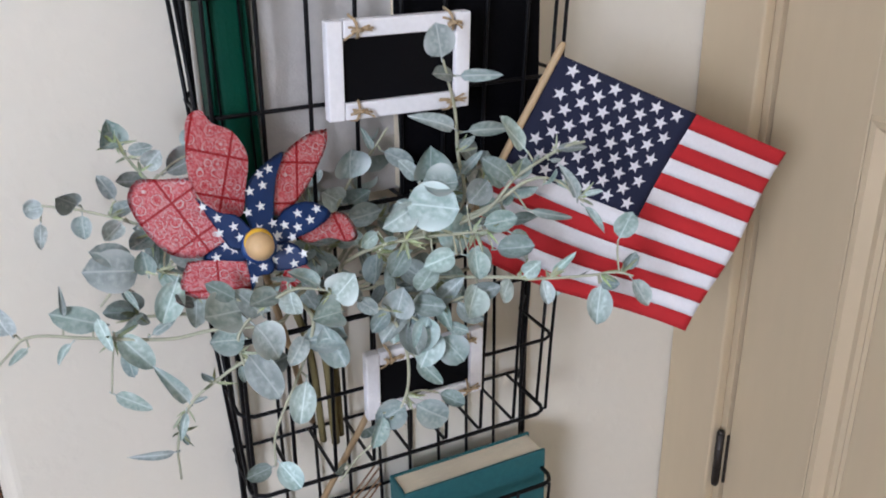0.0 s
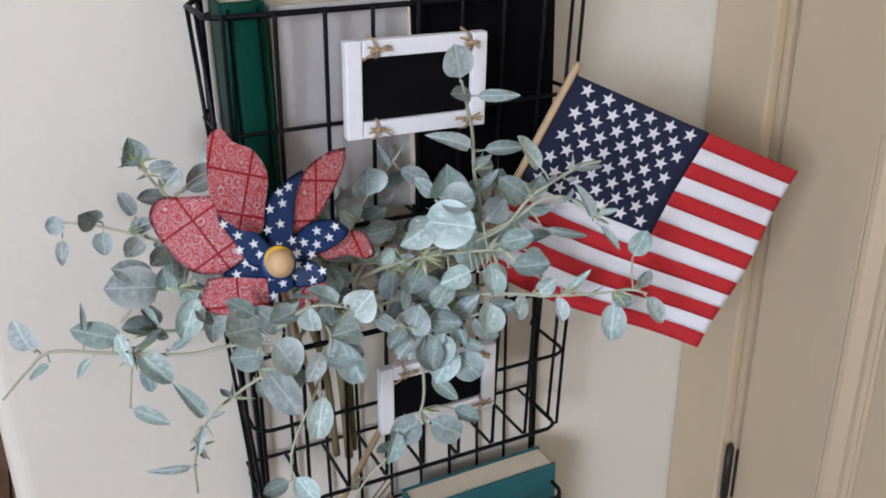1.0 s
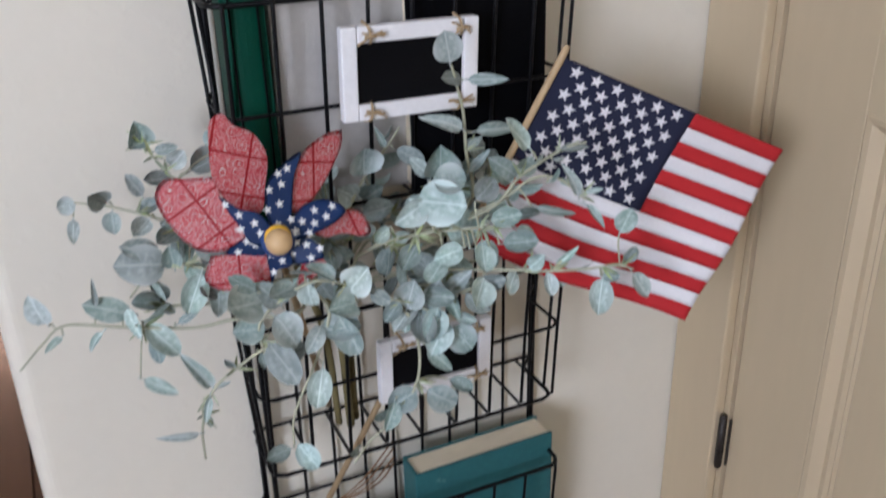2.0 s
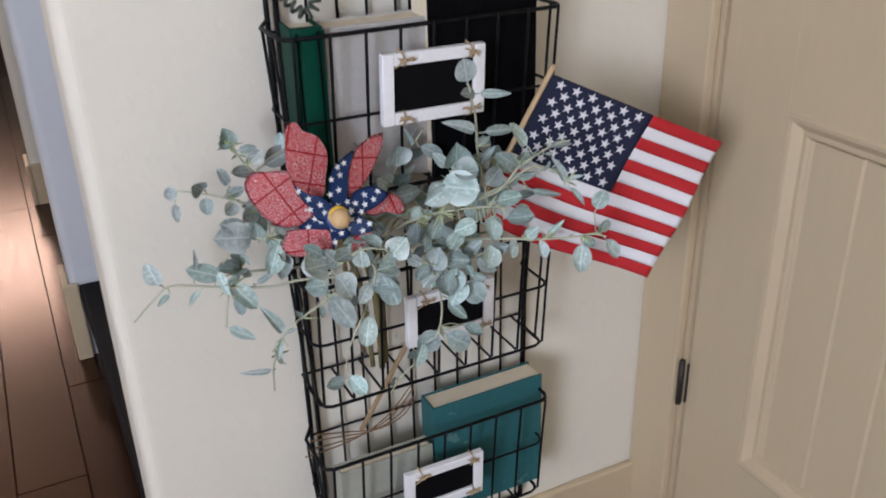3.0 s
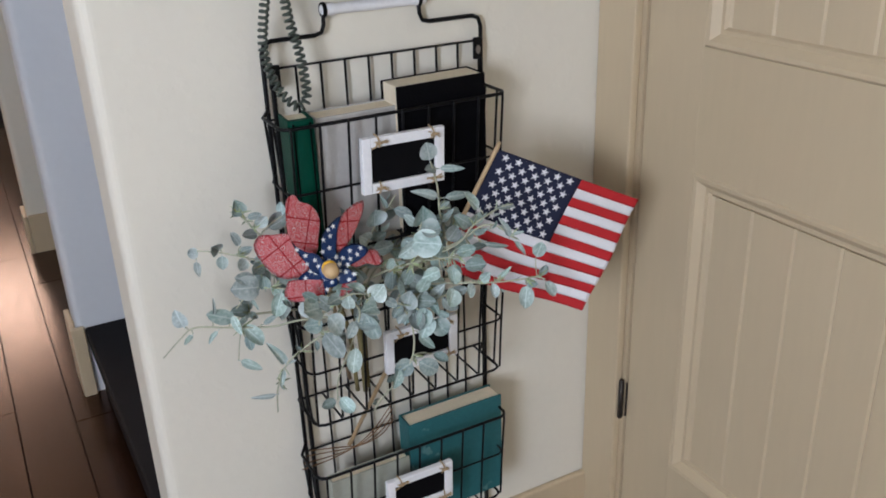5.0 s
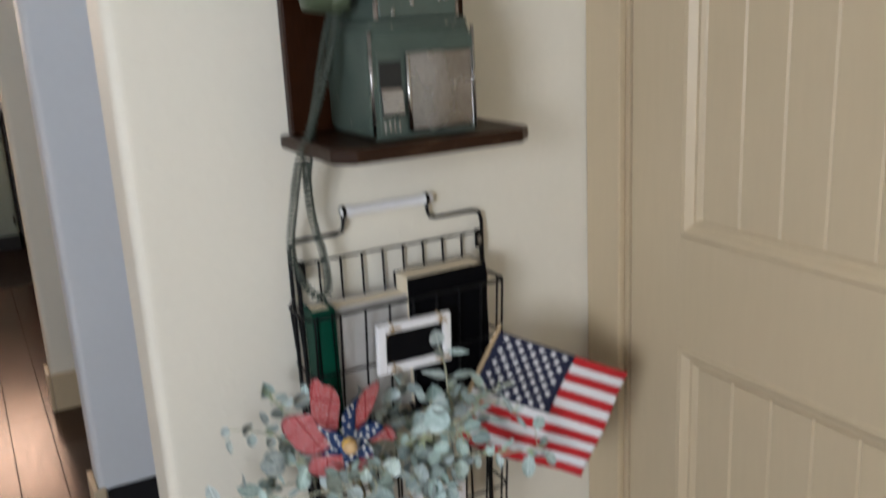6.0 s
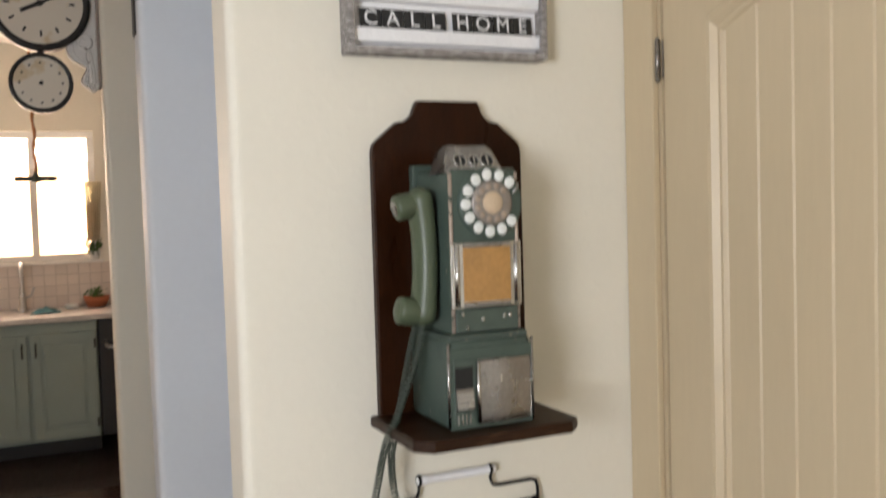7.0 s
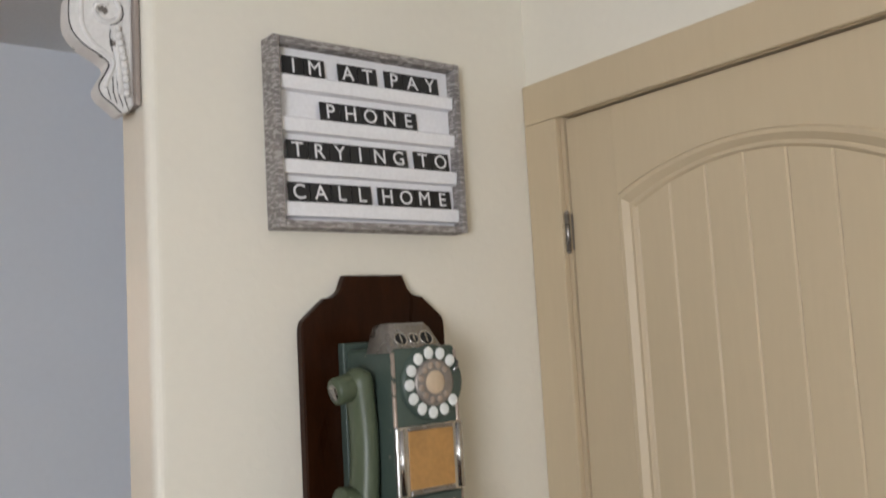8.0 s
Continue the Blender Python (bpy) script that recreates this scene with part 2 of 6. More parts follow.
def wall_piece(name, x0, x1, y0, y1, z0=0.0, z1=CEILING, material=WALL, label="plain off-white painted wall"):
    return structure(part(name, box(x0, x1, y0, y1, z0, z1), material), label, "wall")


# the door wall, with an opening for the door
DOOR_Y0, DOOR_Y1, DOOR_Z = -0.098, -0.862, 2.037
wall_piece("wall_door_corner", 0.0, 0.14, DOOR_Y0 + 0.012, 0.0)
wall_piece("wall_door_header", 0.0, 0.14, DOOR_Y1 - 0.012, DOOR_Y0 + 0.012, DOOR_Z + 0.014, CEILING)
wall_piece("wall_door_far", 0.0, 0.14, -3.02, DOOR_Y1 - 0.012)
# the rest of the rooms, behind and beside the camera
wall_piece("wall_back", -2.87, 0.0, -3.02, -2.90)
# the side wall, with the window that lights the corner
SX, SY0, SY1, SZ0, SZ1 = -2.75, -2.75, -1.85, 0.90, 2.0
wall_piece("wall_side_low", SX - 0.12, SX, -2.9, 5.6, 0, SZ0)
wall_piece("wall_side_high", SX - 0.12, SX, -2.9, 5.6, SZ1, HIGH)
wall_piece("wall_side_near", SX - 0.12, SX, -2.9, SY0, SZ0, SZ1)
wall_piece("wall_side_far", SX - 0.12, SX, SY1, 5.6, SZ0, SZ1)
wall_piece("wall_closet", 0.9, 1.0, -1.6, 0.2, label="plain wall behind the closed door")
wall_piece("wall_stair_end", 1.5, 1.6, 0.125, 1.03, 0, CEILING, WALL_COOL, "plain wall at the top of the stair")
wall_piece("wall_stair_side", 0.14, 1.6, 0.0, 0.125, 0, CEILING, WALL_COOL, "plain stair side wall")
# the kitchen's window wall
WX0, WX1, WZ0, WZ1, KY = -2.45, -0.660, 1.235, 2.15, 5.44

wall_piece("wall_kitchen_low", -2.87, 1.6, KY, KY + 0.14, 0, WZ0)
wall_piece("wall_kitchen_high", -2.87, 1.6, KY, KY + 0.14, WZ1, HIGH)
wall_piece("wall_kitchen_left", -2.87, WX0, KY, KY + 0.14, WZ0, WZ1)
wall_piece("wall_kitchen_right", WX1, 1.6, KY, KY + 0.14, WZ0, WZ1)
wall_piece("wall_kitchen_end", 1.5, 1.6, 1.15, KY, 0, HIGH)
wall_piece("wall_hall_header", -2.87, 1.6, 1.04, 1.149, CEILING + 0.101, HIGH + 0.1)
for name, y0, y1, z in (("ceiling", -3.02, 1.15, CEILING), ("ceiling_kitchen", 1.15, 5.6, HIGH)):
    c = part(name, box(-2.87, 1.6, y0, y1, z, z + 0.1), CEIL)
    structure(c, "plain white textured ceiling", "ceiling")
floor = part("floor", box(-2.87, 1.6, -3.02, 5.6, -0.06, -0.012), SUBFLOOR)
structure(floor, "dark walnut plank floor with a soft sheen", "floor")

# the first step of the stair behind the phone wall
step = structure(thing("stair_step", "", ""), "charcoal stair tread over a dark riser", "step")
part("tread", box(-0.786, 0.5, 0.127, 1.028, 0.15, 0.19, 0.006), CHAR, step)
part("riser", box(-0.768, 0.5, 0.127, 1.028, 0.0, 0.149), CHAR, step)

# baseboards and door casing
BASE_Z = 0.128


def baseboard(name, x0, x1, y0, y1, z=BASE_Z):
    structure(part(name, box(x0, x1, y0, y1, 0.0, z, 0.004), TRIM), "cream painted baseboard", "baseboard")


baseboard("baseboard_phone_wall", -0.787, -0.001, -0.014, -0.0005)
baseboard("baseboard_phone_end", -0.801, -0.7875, -0.014, 0.124)
baseboard("baseboard_stair_end", -0.821, -0.788, 1.014, 1.0295, 0.195)
baseboard("baseboard_stair_side", -0.821, -0.8065, 1.0298, 1.15, 0.195)
baseboard("baseboard_hall", -0.822, 1.5, 2.084, 2.0995, 0.14)
baseboard("baseboard_hall_end", -0.836, -0.8225, 2.084, 2.22, 0.14)
baseboard("baseboard_door_wall", -0.014, -0.0005, -2.9, DOOR_Y1 - 0.1)


def casing_bar(name, y0, y1, z0, z1):
    bm = box(-0.016, -0.0008, y0, y1, z0, z1, 0.003)
    return structure(part(name, bm, TRIM), "cream painted flat door casing", "trim")


casing_bar("trim_casing_hinge_side", DOOR_Y0 + 0.008, -0.002, 0.0, 2.0380)
casing_bar("trim_casing_latch_side", DOOR_Y1 - 0.092, DOOR_Y1 - 0.008, 0.0, 2.0380)
casing_bar("trim_casing_head", DOOR_Y1 - 0.092, -0.002, 2.0383, 2.121)
jb = structure(part("trim_jamb", box(0.0, 0.13, DOOR_Y0 + 0.0005, DOOR_Y0 + 0.0115, 0, DOOR_Z + 0.013), TRIM), "cream door jamb", "trim")
structure(part("trim_jamb_latch", box(0.0, 0.13, DOOR_Y1 - 0.0115, DOOR_Y1 - 0.0005, 0, DOOR_Z + 0.013), TRIM), "cream door jamb", "trim")
structure(part("trim_jamb_head", box(0.0, 0.13, DOOR_Y1, DOOR_Y0, DOOR_Z + 0.001, DOOR_Z + 0.0125), TRIM), "cream door jamb", "trim")


# ---- the panelled door ----
def arch_z(y, z_side, z_top, half, mid):
    u = (y - mid) / half
    return z_side + (z_top - z_side) * (1 - u * u)


def build_door():
    door = structure(thing("door_1", "", ""), "closed cream two-panel door with an arched top panel", "door")
    y0, y1 = DOOR_Y0 - 0.003, DOOR_Y1 + 0.003
    mid, half = (y0 + y1) / 2, 0.262
    a, b = mid + half, mid - half
    F = 0.003                      # the face of stiles and rails
    part("core", box(F + 0.013, F + 0.036, y1, y0, 0.01, DOOR_Z - 0.004), TRIM, door)
    part("stile", box(F, F + 0.0135, a, y0, 0.01, DOOR_Z - 0.004, 0.0015), TRIM, door)
    part("stile", box(F, F + 0.0135, y1, b, 0.01, DOOR_Z - 0.004, 0.0015), TRIM, door)
    part("rail", box(F, F + 0.0135, b, a, 0.01, 0.268), TRIM, door, "bottom rail")
    part("rail", box(F, F + 0.0135, b, a, 0.805, 0.990), TRIM, door, "middle rail")
    top = [(a, DOOR_Z - 0.004), (b, DOOR_Z - 0.004)]
    top += [(b + (a - b) * k / 16, arch_z(b + (a - b) * k / 16, 1.868, 1.925, half, mid)) for k in range(17)]
    part("rail", prism(top, 0.0135, "x", F), TRIM, door, "arched top rail")

    def panel(z0, z1_side, z1_top):
        # sloping moulding round the panel, then the planks
        n = 16
        outer = [(a, z0), (b, z0)] + [(b + (a - b) * k / n, arch_z(b + (a - b) * k / n, z1_side, z1_top, half, mid)) for k in range(n + 1)]
        m = 0.03

        def inset(d):
            h = half - d
            return [(mid + h, z0 + d), (mid - h, z0 + d)] + [(mid - h + 2 * h * k / n, arch_z(mid - h + 2 * h * k / n, z1_side - d, z1_top - d, h, mid)) for k in range(n + 1)]

        bm = bmesh.new()
        rings = []
        for d, x in ((0.0, F + 0.001), (0.004, F - 0.003), (0.010, F - 0.002), (0.020, F + 0.008), (0.026, F + 0.0075), (m, F + 0.0125)):
            rings.append([bm.verts.new((x, p, q)) for p, q in inset(d)])
        for r0, r1 in zip(rings, rings[1:]):
            k = len(r0)
            for i in range(k):
                bm.faces.new((r0[i], r0[(i + 1) % k], r1[(i + 1) % k], r1[i]))
        part("moulding", bm, TRIM, door)
        # planks with chamfered edges
        pitch = 0.0755
        count = 6
        start = mid + pitch * count / 2
        for i in range(count + 2):
            p0, p1 = start - pitch * (i - 1), start - pitch * i
            p0, p1 = min(p0, a - m + 0.001), max(p1, b + m - 0.001)
            if p0 - p1 < 0.005:
                continue
            zt = min(arch_z(p0, z1_side - m, z1_top - m, half - m, mid), arch_z(p1, z1_side - m, z1_top - m, half - m, mid))
            zt0, zt1 = (arch_z(p, z1_side - m, z1_top - m, half - m, mid) - 0.0002 for p in (p0, p1))
            c, d = 0.003, 0.0032
            bm = bmesh.new()
            prof = ((p0, F + 0.0128), (p0 - c, F + 0.0128 - d), (p1 + c, F + 0.0128 - d), (p1, F + 0.0128))
            lo = [bm.verts.new((x, y, z0 + m)) for y, x in prof]
            hi = [bm.verts.new((x, y, zt0 + (zt1 - zt0) * (p0 - y) / max(1e-6, p0 - p1))) for y, x in prof]
            for k in range(3):
                bm.faces.new((lo[k], lo[k + 1], hi[k + 1], hi[k]))
            bm.faces.new(lo)
            bm.faces.new(hi)
            part("plank", bm, TRIM, door)

    panel(0.268, 0.805, 0.805)
    panel(0.990, 1.868, 1.925)
    for z, m in ((1.812, HINGE), (0.341, HINGEDARK)):
        hg = part("hinge", tube([(-0.008, DOOR_Y0 + 0.001, z - 0.036), (-0.008, DOOR_Y0 + 0.001, z + 0.036)], 0.0048, 12), m, door, "tarnished metal hinge knuckle", True)
        part("leaf", box(-0.0025, 0.0005, DOOR_Y0 - 0.0068, DOOR_Y0 - 0.0040, z - 0.035, z + 0.035, 0.0005), m, hg)
        for dz in (-0.038, 0.038):
            part("pin_tip", moved(lathe([(0, 0.004), (0.0038, 0.002), (0.0046, 0), (0.0038, -0.002), (0, -0.004)], 12), pose(-0.008, DOOR_Y0 + 0.001, z + dz)), m, hg, smooth=True)
        for dz in (-0.014, 0.014):
            part("joint", tube([(-0.008, DOOR_Y0 + 0.001, z + dz - 0.001), (-0.008, DOOR_Y0 + 0.001, z + dz + 0.001)], 0.0051, 12), HINGEDARK, hg)


build_door()


# ---- the wire rack ----
RX0, RX1, WR = -0.572, -0.240, 0.0018
TIERS = ((0.940, 0.850, 0.758), (0.657, 0.580, 0.489), (0.401, 0.325, 0.236))


def rack_wire(points, name="wire", r=WR, label=""):
    return part(name, tube(points, r, 6), BLACKWIRE, rack, label, True)


def build_rack():
    y = -0.012
    # outer frame of heavier wire, bent up to the handle
    def bend(points):
        return curve_points(points, 4)
    left = [(RX0, y, 0.15), (RX0, y, 1.018), (RX0 + 0.004, y, 1.03), (RX0 + 0.014, y, 1.034), (-0.497, y, 1.034), (-0.487, y, 1.037), (-0.483, y, 1.046), (-0.482, y, 1.066)]
    right = [(RX1, y, 0.15), (RX1, y, 1.018), (RX1 - 0.004, y, 1.03), (RX1 - 0.014, y, 1.034), (-0.325, y, 1.034), (-0.335, y, 1.037), (-0.339, y, 1.046), (-0.340, y, 1.066)]
    rack_wire(left, "frame_wire", 0.0031, "thick black side wire bent to the handle")
    rack_wire(right, "frame_wire", 0.0031, "thick black side wire bent to the handle")
    rack_wire([(RX0 + 0.010, y - 0.004, 0.15), (RX0 + 0.010, y - 0.004, 1.0)], "frame_wire", 0.0028)
    rack_wire([(RX0, y, 0.152), (RX1, y, 0.152)], "frame_wire", 0.0031)
    # handle
    h = part("handle", moved(lathe([(0, -0.078), (0.006, -0.078), (0.0085, -0.074), (0.0085, -0.062), (0.0072, -0.058), (0.0078, 0.0), (0.0072, 0.058), (0.0085, 0.062), (0.0085, 0.074), (0.006, 0.078), (0, 0.078)], 20), pose(-0.407, y, 1.066, 0, 90, 0)), WHITEWOOD, rack, "white painted wooden handle roll", True)
    for x in (-0.482, -0.340):
        part("handle_collar", moved(lathe([(0.0088, -0.003), (0.0102, -0.002), (0.0102, 0.002), (0.0088, 0.003)], 16), pose(x, y, 1.066, 0, 90, 0)), BLACKWIRE, h)
    # hooks by which it hangs
    for x in (RX0 + 0.012, RX1 - 0.009):
        plate = part("hanging_plate", box(x - 0.008, x + 0.008, y - 0.008, y - 0.0055, 0.972, 1.004, 0.002), BLACKWIRE, rack)
        hole = prism([(0.0038 * math.cos(2 * math.pi * k / 14), 0.0065 * math.sin(2 * math.pi * k / 14)) for k in range(14)], 0.0006, "y", -0.0003)
        part("keyhole", moved(hole, pose(x, y - 0.0084, 0.986)), HINGE, plate, "bright keyhole slot")
    # back grid
    n = 9
    for i in range(n + 1):
        x = RX0 + 0.010 + (RX1 - RX0 - 0.012) * i / n
        rack_wire([(x, y + 0.003, 0.152), (x, y + 0.003, 0.998)])
    for z in (0.998,) + tuple(z for tier in TIERS for z in (tier[0] - 0.01, tier[2])):
        rack_wire([(RX0, y - 0.001, z), (RX1, y - 0.001, z)])
    # three baskets
    for rim, mid, low in TIERS:
        f = -0.106
        for z, dz, r, inset in ((rim, 0.0, 0.0025, 0.0), (mid, 0.0, WR, 0.004), (low, 0.0, 0.0021, 0.008)):
            a, b, g = RX0 - 0.014 + inset, RX1 - 0.015 - inset, f + inset
            loop = [(RX0, y, z + 0.004), (a, y - 0.02, z), (a, g + 0.012, z), (a + 0.004, g + 0.004, z), (a + 0.012, g, z), (b - 0.012, g, z), (b - 0.004, g + 0.004, z), (b, g + 0.012, z), (b, y - 0.02, z), (RX1, y, z + 0.004)]
            rack_wire(loop, "basket_rail", r)
        m = 8
        for i in range(m + 1):
            x = RX0 - 0.004 + (RX1 - RX0 - 0.020) * i / m
            rack_wire([(x, f - 0.004, rim + 0.003), (x, f - 0.004, rim - 0.004), (x, f + 0.003, mid), (x, f + 0.009, low + 0.004), (x, f + 0.014, low), (x, y, low)])
        for k in (0.35, 0.7):
            yy = y + (f - y) * k
            for x, s in ((RX0 - 0.014, 1), (RX1 - 0.015, -1)):
                rack_wire([(x - s * 0.002, yy, rim), (x + s * 0.008, yy, low)])


rack = thing("wire_rack", "black wire three-tier wall rack with white wooden handle", "wire rack", at=(0, 0, 0))
build_rack()


# ---- books ----
def build_book(name, label, cover, x0, x1, y0, y1, z0, z1, lean=0.0, tilt=0.0, spine="front", t=0.003, yaw=0.0):
    """A hardback standing in a basket. spine: which side of the book is towards the room: its spine or its front cover."""
    book = thing(name, label, "book", "books in the rack", at=((x0 + x1) / 2, (y0 + y1) / 2, z0))
    cx, cy = (x0 + x1) / 2, (y0 + y1) / 2
    w, d, h = (x1 - x0) / 2, (y1 - y0) / 2, z1 - z0
    g = 0.003
    if spine == "front":
        part("cover", box(-w, -w + t, -d, d, 0, h, 0.0008), cover, book)
        part("cover", box(w - t, w, -d, d, 0, h, 0.0008), cover, book)
        bm = prism([(-w, -d + 0.003)] + [(-w * math.cos(math.pi * k / 10), -d + 0.003 - 0.006 * math.sin(math.pi * k / 10)) for k in range(1, 10)] + [(w, -d + 0.003), (w - t, -d + 0.006), (-w + t, -d + 0.006)], h, "z", 0)
        part("spine", bm, cover, book)
        for x in (-w + 0.006, w - 0.006):
            part("spine_groove", box(x - 0.0007, x + 0.0007, -d - 0.0042, -d - 0.0012, 0.004, h - 0.004), BLACKBOOK, book)
        part("page_block", box(-w + t, w - t, -d + 0.006, d - g, g, h - g, 0.0006), PAGES, book)
    else:
        part("cover", box(-w, w, -d, -d + t, 0, h, 0.001), cover, book)
        part("cover", box(-w, w, d - t, d, 0, h, 0.001), cover, book)
        s = -1 if spine == "fore" else 1                # spine on the right when the fore edge is on the left
        part("spine", box(min(-w * s, (t - w) * s), max(-w * s, (t - w) * s), -d + t, d - t, 0, h, 0.0006), cover, book)
        lo, hi = sorted(((t - w) * s, (w - g) * s))
        bm = box(lo, hi, -d + t, d - t, g, h - 0.0015, 0.0008)
        part("page_block", bm, PAGES, book)
    book.rotation_euler = (radians(tilt), radians(lean), radians(yaw))
    return book


build_book("green_book", "dark green cloth book standing spine outward in the top basket", GREENBOOK, -0.572, -0.538, -0.099, -0.055, 0.760, 0.949, -0.5, 0, "front", 0.003, -4)
build_book("grey_book", "grey book with aged page edges in the top basket", GREYBOOK, -0.534, -0.410, -0.076, -0.040, 0.760, 0.944, 0.0, 3, "side")
build_book("black_book", "black cloth book with brownish pages in the top basket", BLACKBOOK, -0.420, -0.283, -0.098, -0.048, 0.760, 0.971, -0.6, 0, "fore", 0.0022)
build_book("teal_book", "worn teal cloth book with yellowed pages in the bottom basket", TEALBOOK, -0.421, -0.249, -0.080, -0.042, 0.238, 0.424, -0.5, 0, "side", 0.0035)
build_book("pale_book", "pale sage book leaning in the bottom basket", PALEBOOK, -0.560, -0.426, -0.090, -0.066, 0.238, 0.370, 0.0, -3, "side")


# ---- little chalkboards ----
def build_chalkboard(x, y, z, w=0.116, h=0.072, lean=0.0):
    ob = thing("hanging_chalkboard", "small black chalkboard in a white wooden frame tied with twine", "chalkboard", "chalkboards on the rack", at=(x, y, z))
    b, d = 0.0135, 0.007
    part("board", box(-w / 2 + b - 0.001, w / 2 - b + 0.001, -0.001, 0.003, -h / 2 + b - 0.001, h / 2 - b + 0.001), CHALK, ob)
    for z0, z1 in ((h / 2 - b, h / 2), (-h / 2, -h / 2 + b)):
        part("frame_bar", box(-w / 2 + b + 0.0003, w / 2 - b - 0.0003, -d + 0.002, 0.004, z0, z1, 0.0012), WHITEWOOD, ob)
    for x0, x1 in ((-w / 2, -w / 2 + b), (w / 2 - b, w / 2)):
        part("frame_bar", box(x0, x1, -d + 0.0015, 0.0045, -h / 2, h / 2, 0.0014), WHITEWOOD, ob)
    rnd = random.Random(5)
    for sx in (-0.3, 0.36):
        for sz in (1, -1):
            kx, kz = sx * w, sz * (h / 2 - b * 0.55)
            bm = bmesh.new()
            tube(curve_points([(kx - 0.003, 0.004, kz + sz * 0.010), (kx - 0.001, -0.0065, kz + sz * 0.006), (kx, -0.0075, kz - sz * 0.004), (kx + 0.002, 0.003, kz - sz * 0.008)], 4), 0.0012, 5, bm)
            for k in range(5):
                a = rnd.uniform(-0.6, 0.6) + (math.pi if k % 2 else 0)
                l = rnd.uniform(0.006, 0.013)
                tube(curve_points([(kx, -0.0075, kz), (kx + l * 0.5 * math.cos(a), -0.0105, kz + l * 0.5 * math.sin(a)), (kx + l * math.cos(a), -0.009, kz + l * math.sin(a) - 0.002)], 3), 0.0009, 5, bm)
            tube(curve_points([(kx - 0.004, -0.007, kz - 0.001), (kx, -0.0115, kz + 0.001), (kx + 0.004, -0.007, kz)], 3), 0.0018, 6, bm)
            part("twine_tie", bm, TWINE, ob, "frayed jute twine knot")
    ob.rotation_euler = (radians(2), radians(lean), 0)
    return ob


build_chalkboard(-0.432, -0.128, 0.8805, 0.121, 0.077, 0.8)
build_chalkboard(-0.411, -0.114, 0.588, 0.119, 0.070, 0.3)
build_chalkboard(-0.427, -0.117, 0.330, 0.115, 0.070, 0.3)


# ---- the mounting board with its shelf ----
def build_board():
    ob = thing("phone_backboard", "dark mahogany wall board with a scalloped top and shelf", "wall board", at=(-0.4065, 0, 1.192))
    half = []
    # right half of the outline, from the shelf up to the crown
    half += [(0.1455, 0.0), (0.1445, 0.453)]
    half += [(0.1445 - 0.010 * (1 - math.cos(radians(a))), 0.453 + 0.022 * math.sin(radians(a))) for a in (25, 50, 75)]
    half += [(0.127, 0.483), (0.098, 0.507)]
    half += [(0.096 - 0.033 * math.sin(radians(a)), 0.507 + 0.032 * (1 - math.cos(radians(a)))) for a in (20, 40, 60, 80)]
    half += [(0.058, 0.545)]
    pts = half + [(-x, z) for x, z in reversed(half)]
    part("back_panel", prism(pts, 0.020, "y", -0.0205, 0.003), MAHOGANY, ob)
    c = 0.026
    D = 0.219
    sh = [(-0.158, -0.001), (-0.158, c - D), (c - 0.158, -D), (0.1425 - c, -D), (0.1425, c - D), (0.1425, -0.001)]
    part("shelf", prism(sh, 0.020, "z", -0.0205, 0.004), MAHOGANY_W, ob, "worn reddish-brown shelf with clipped corners")
    return ob


build_board()


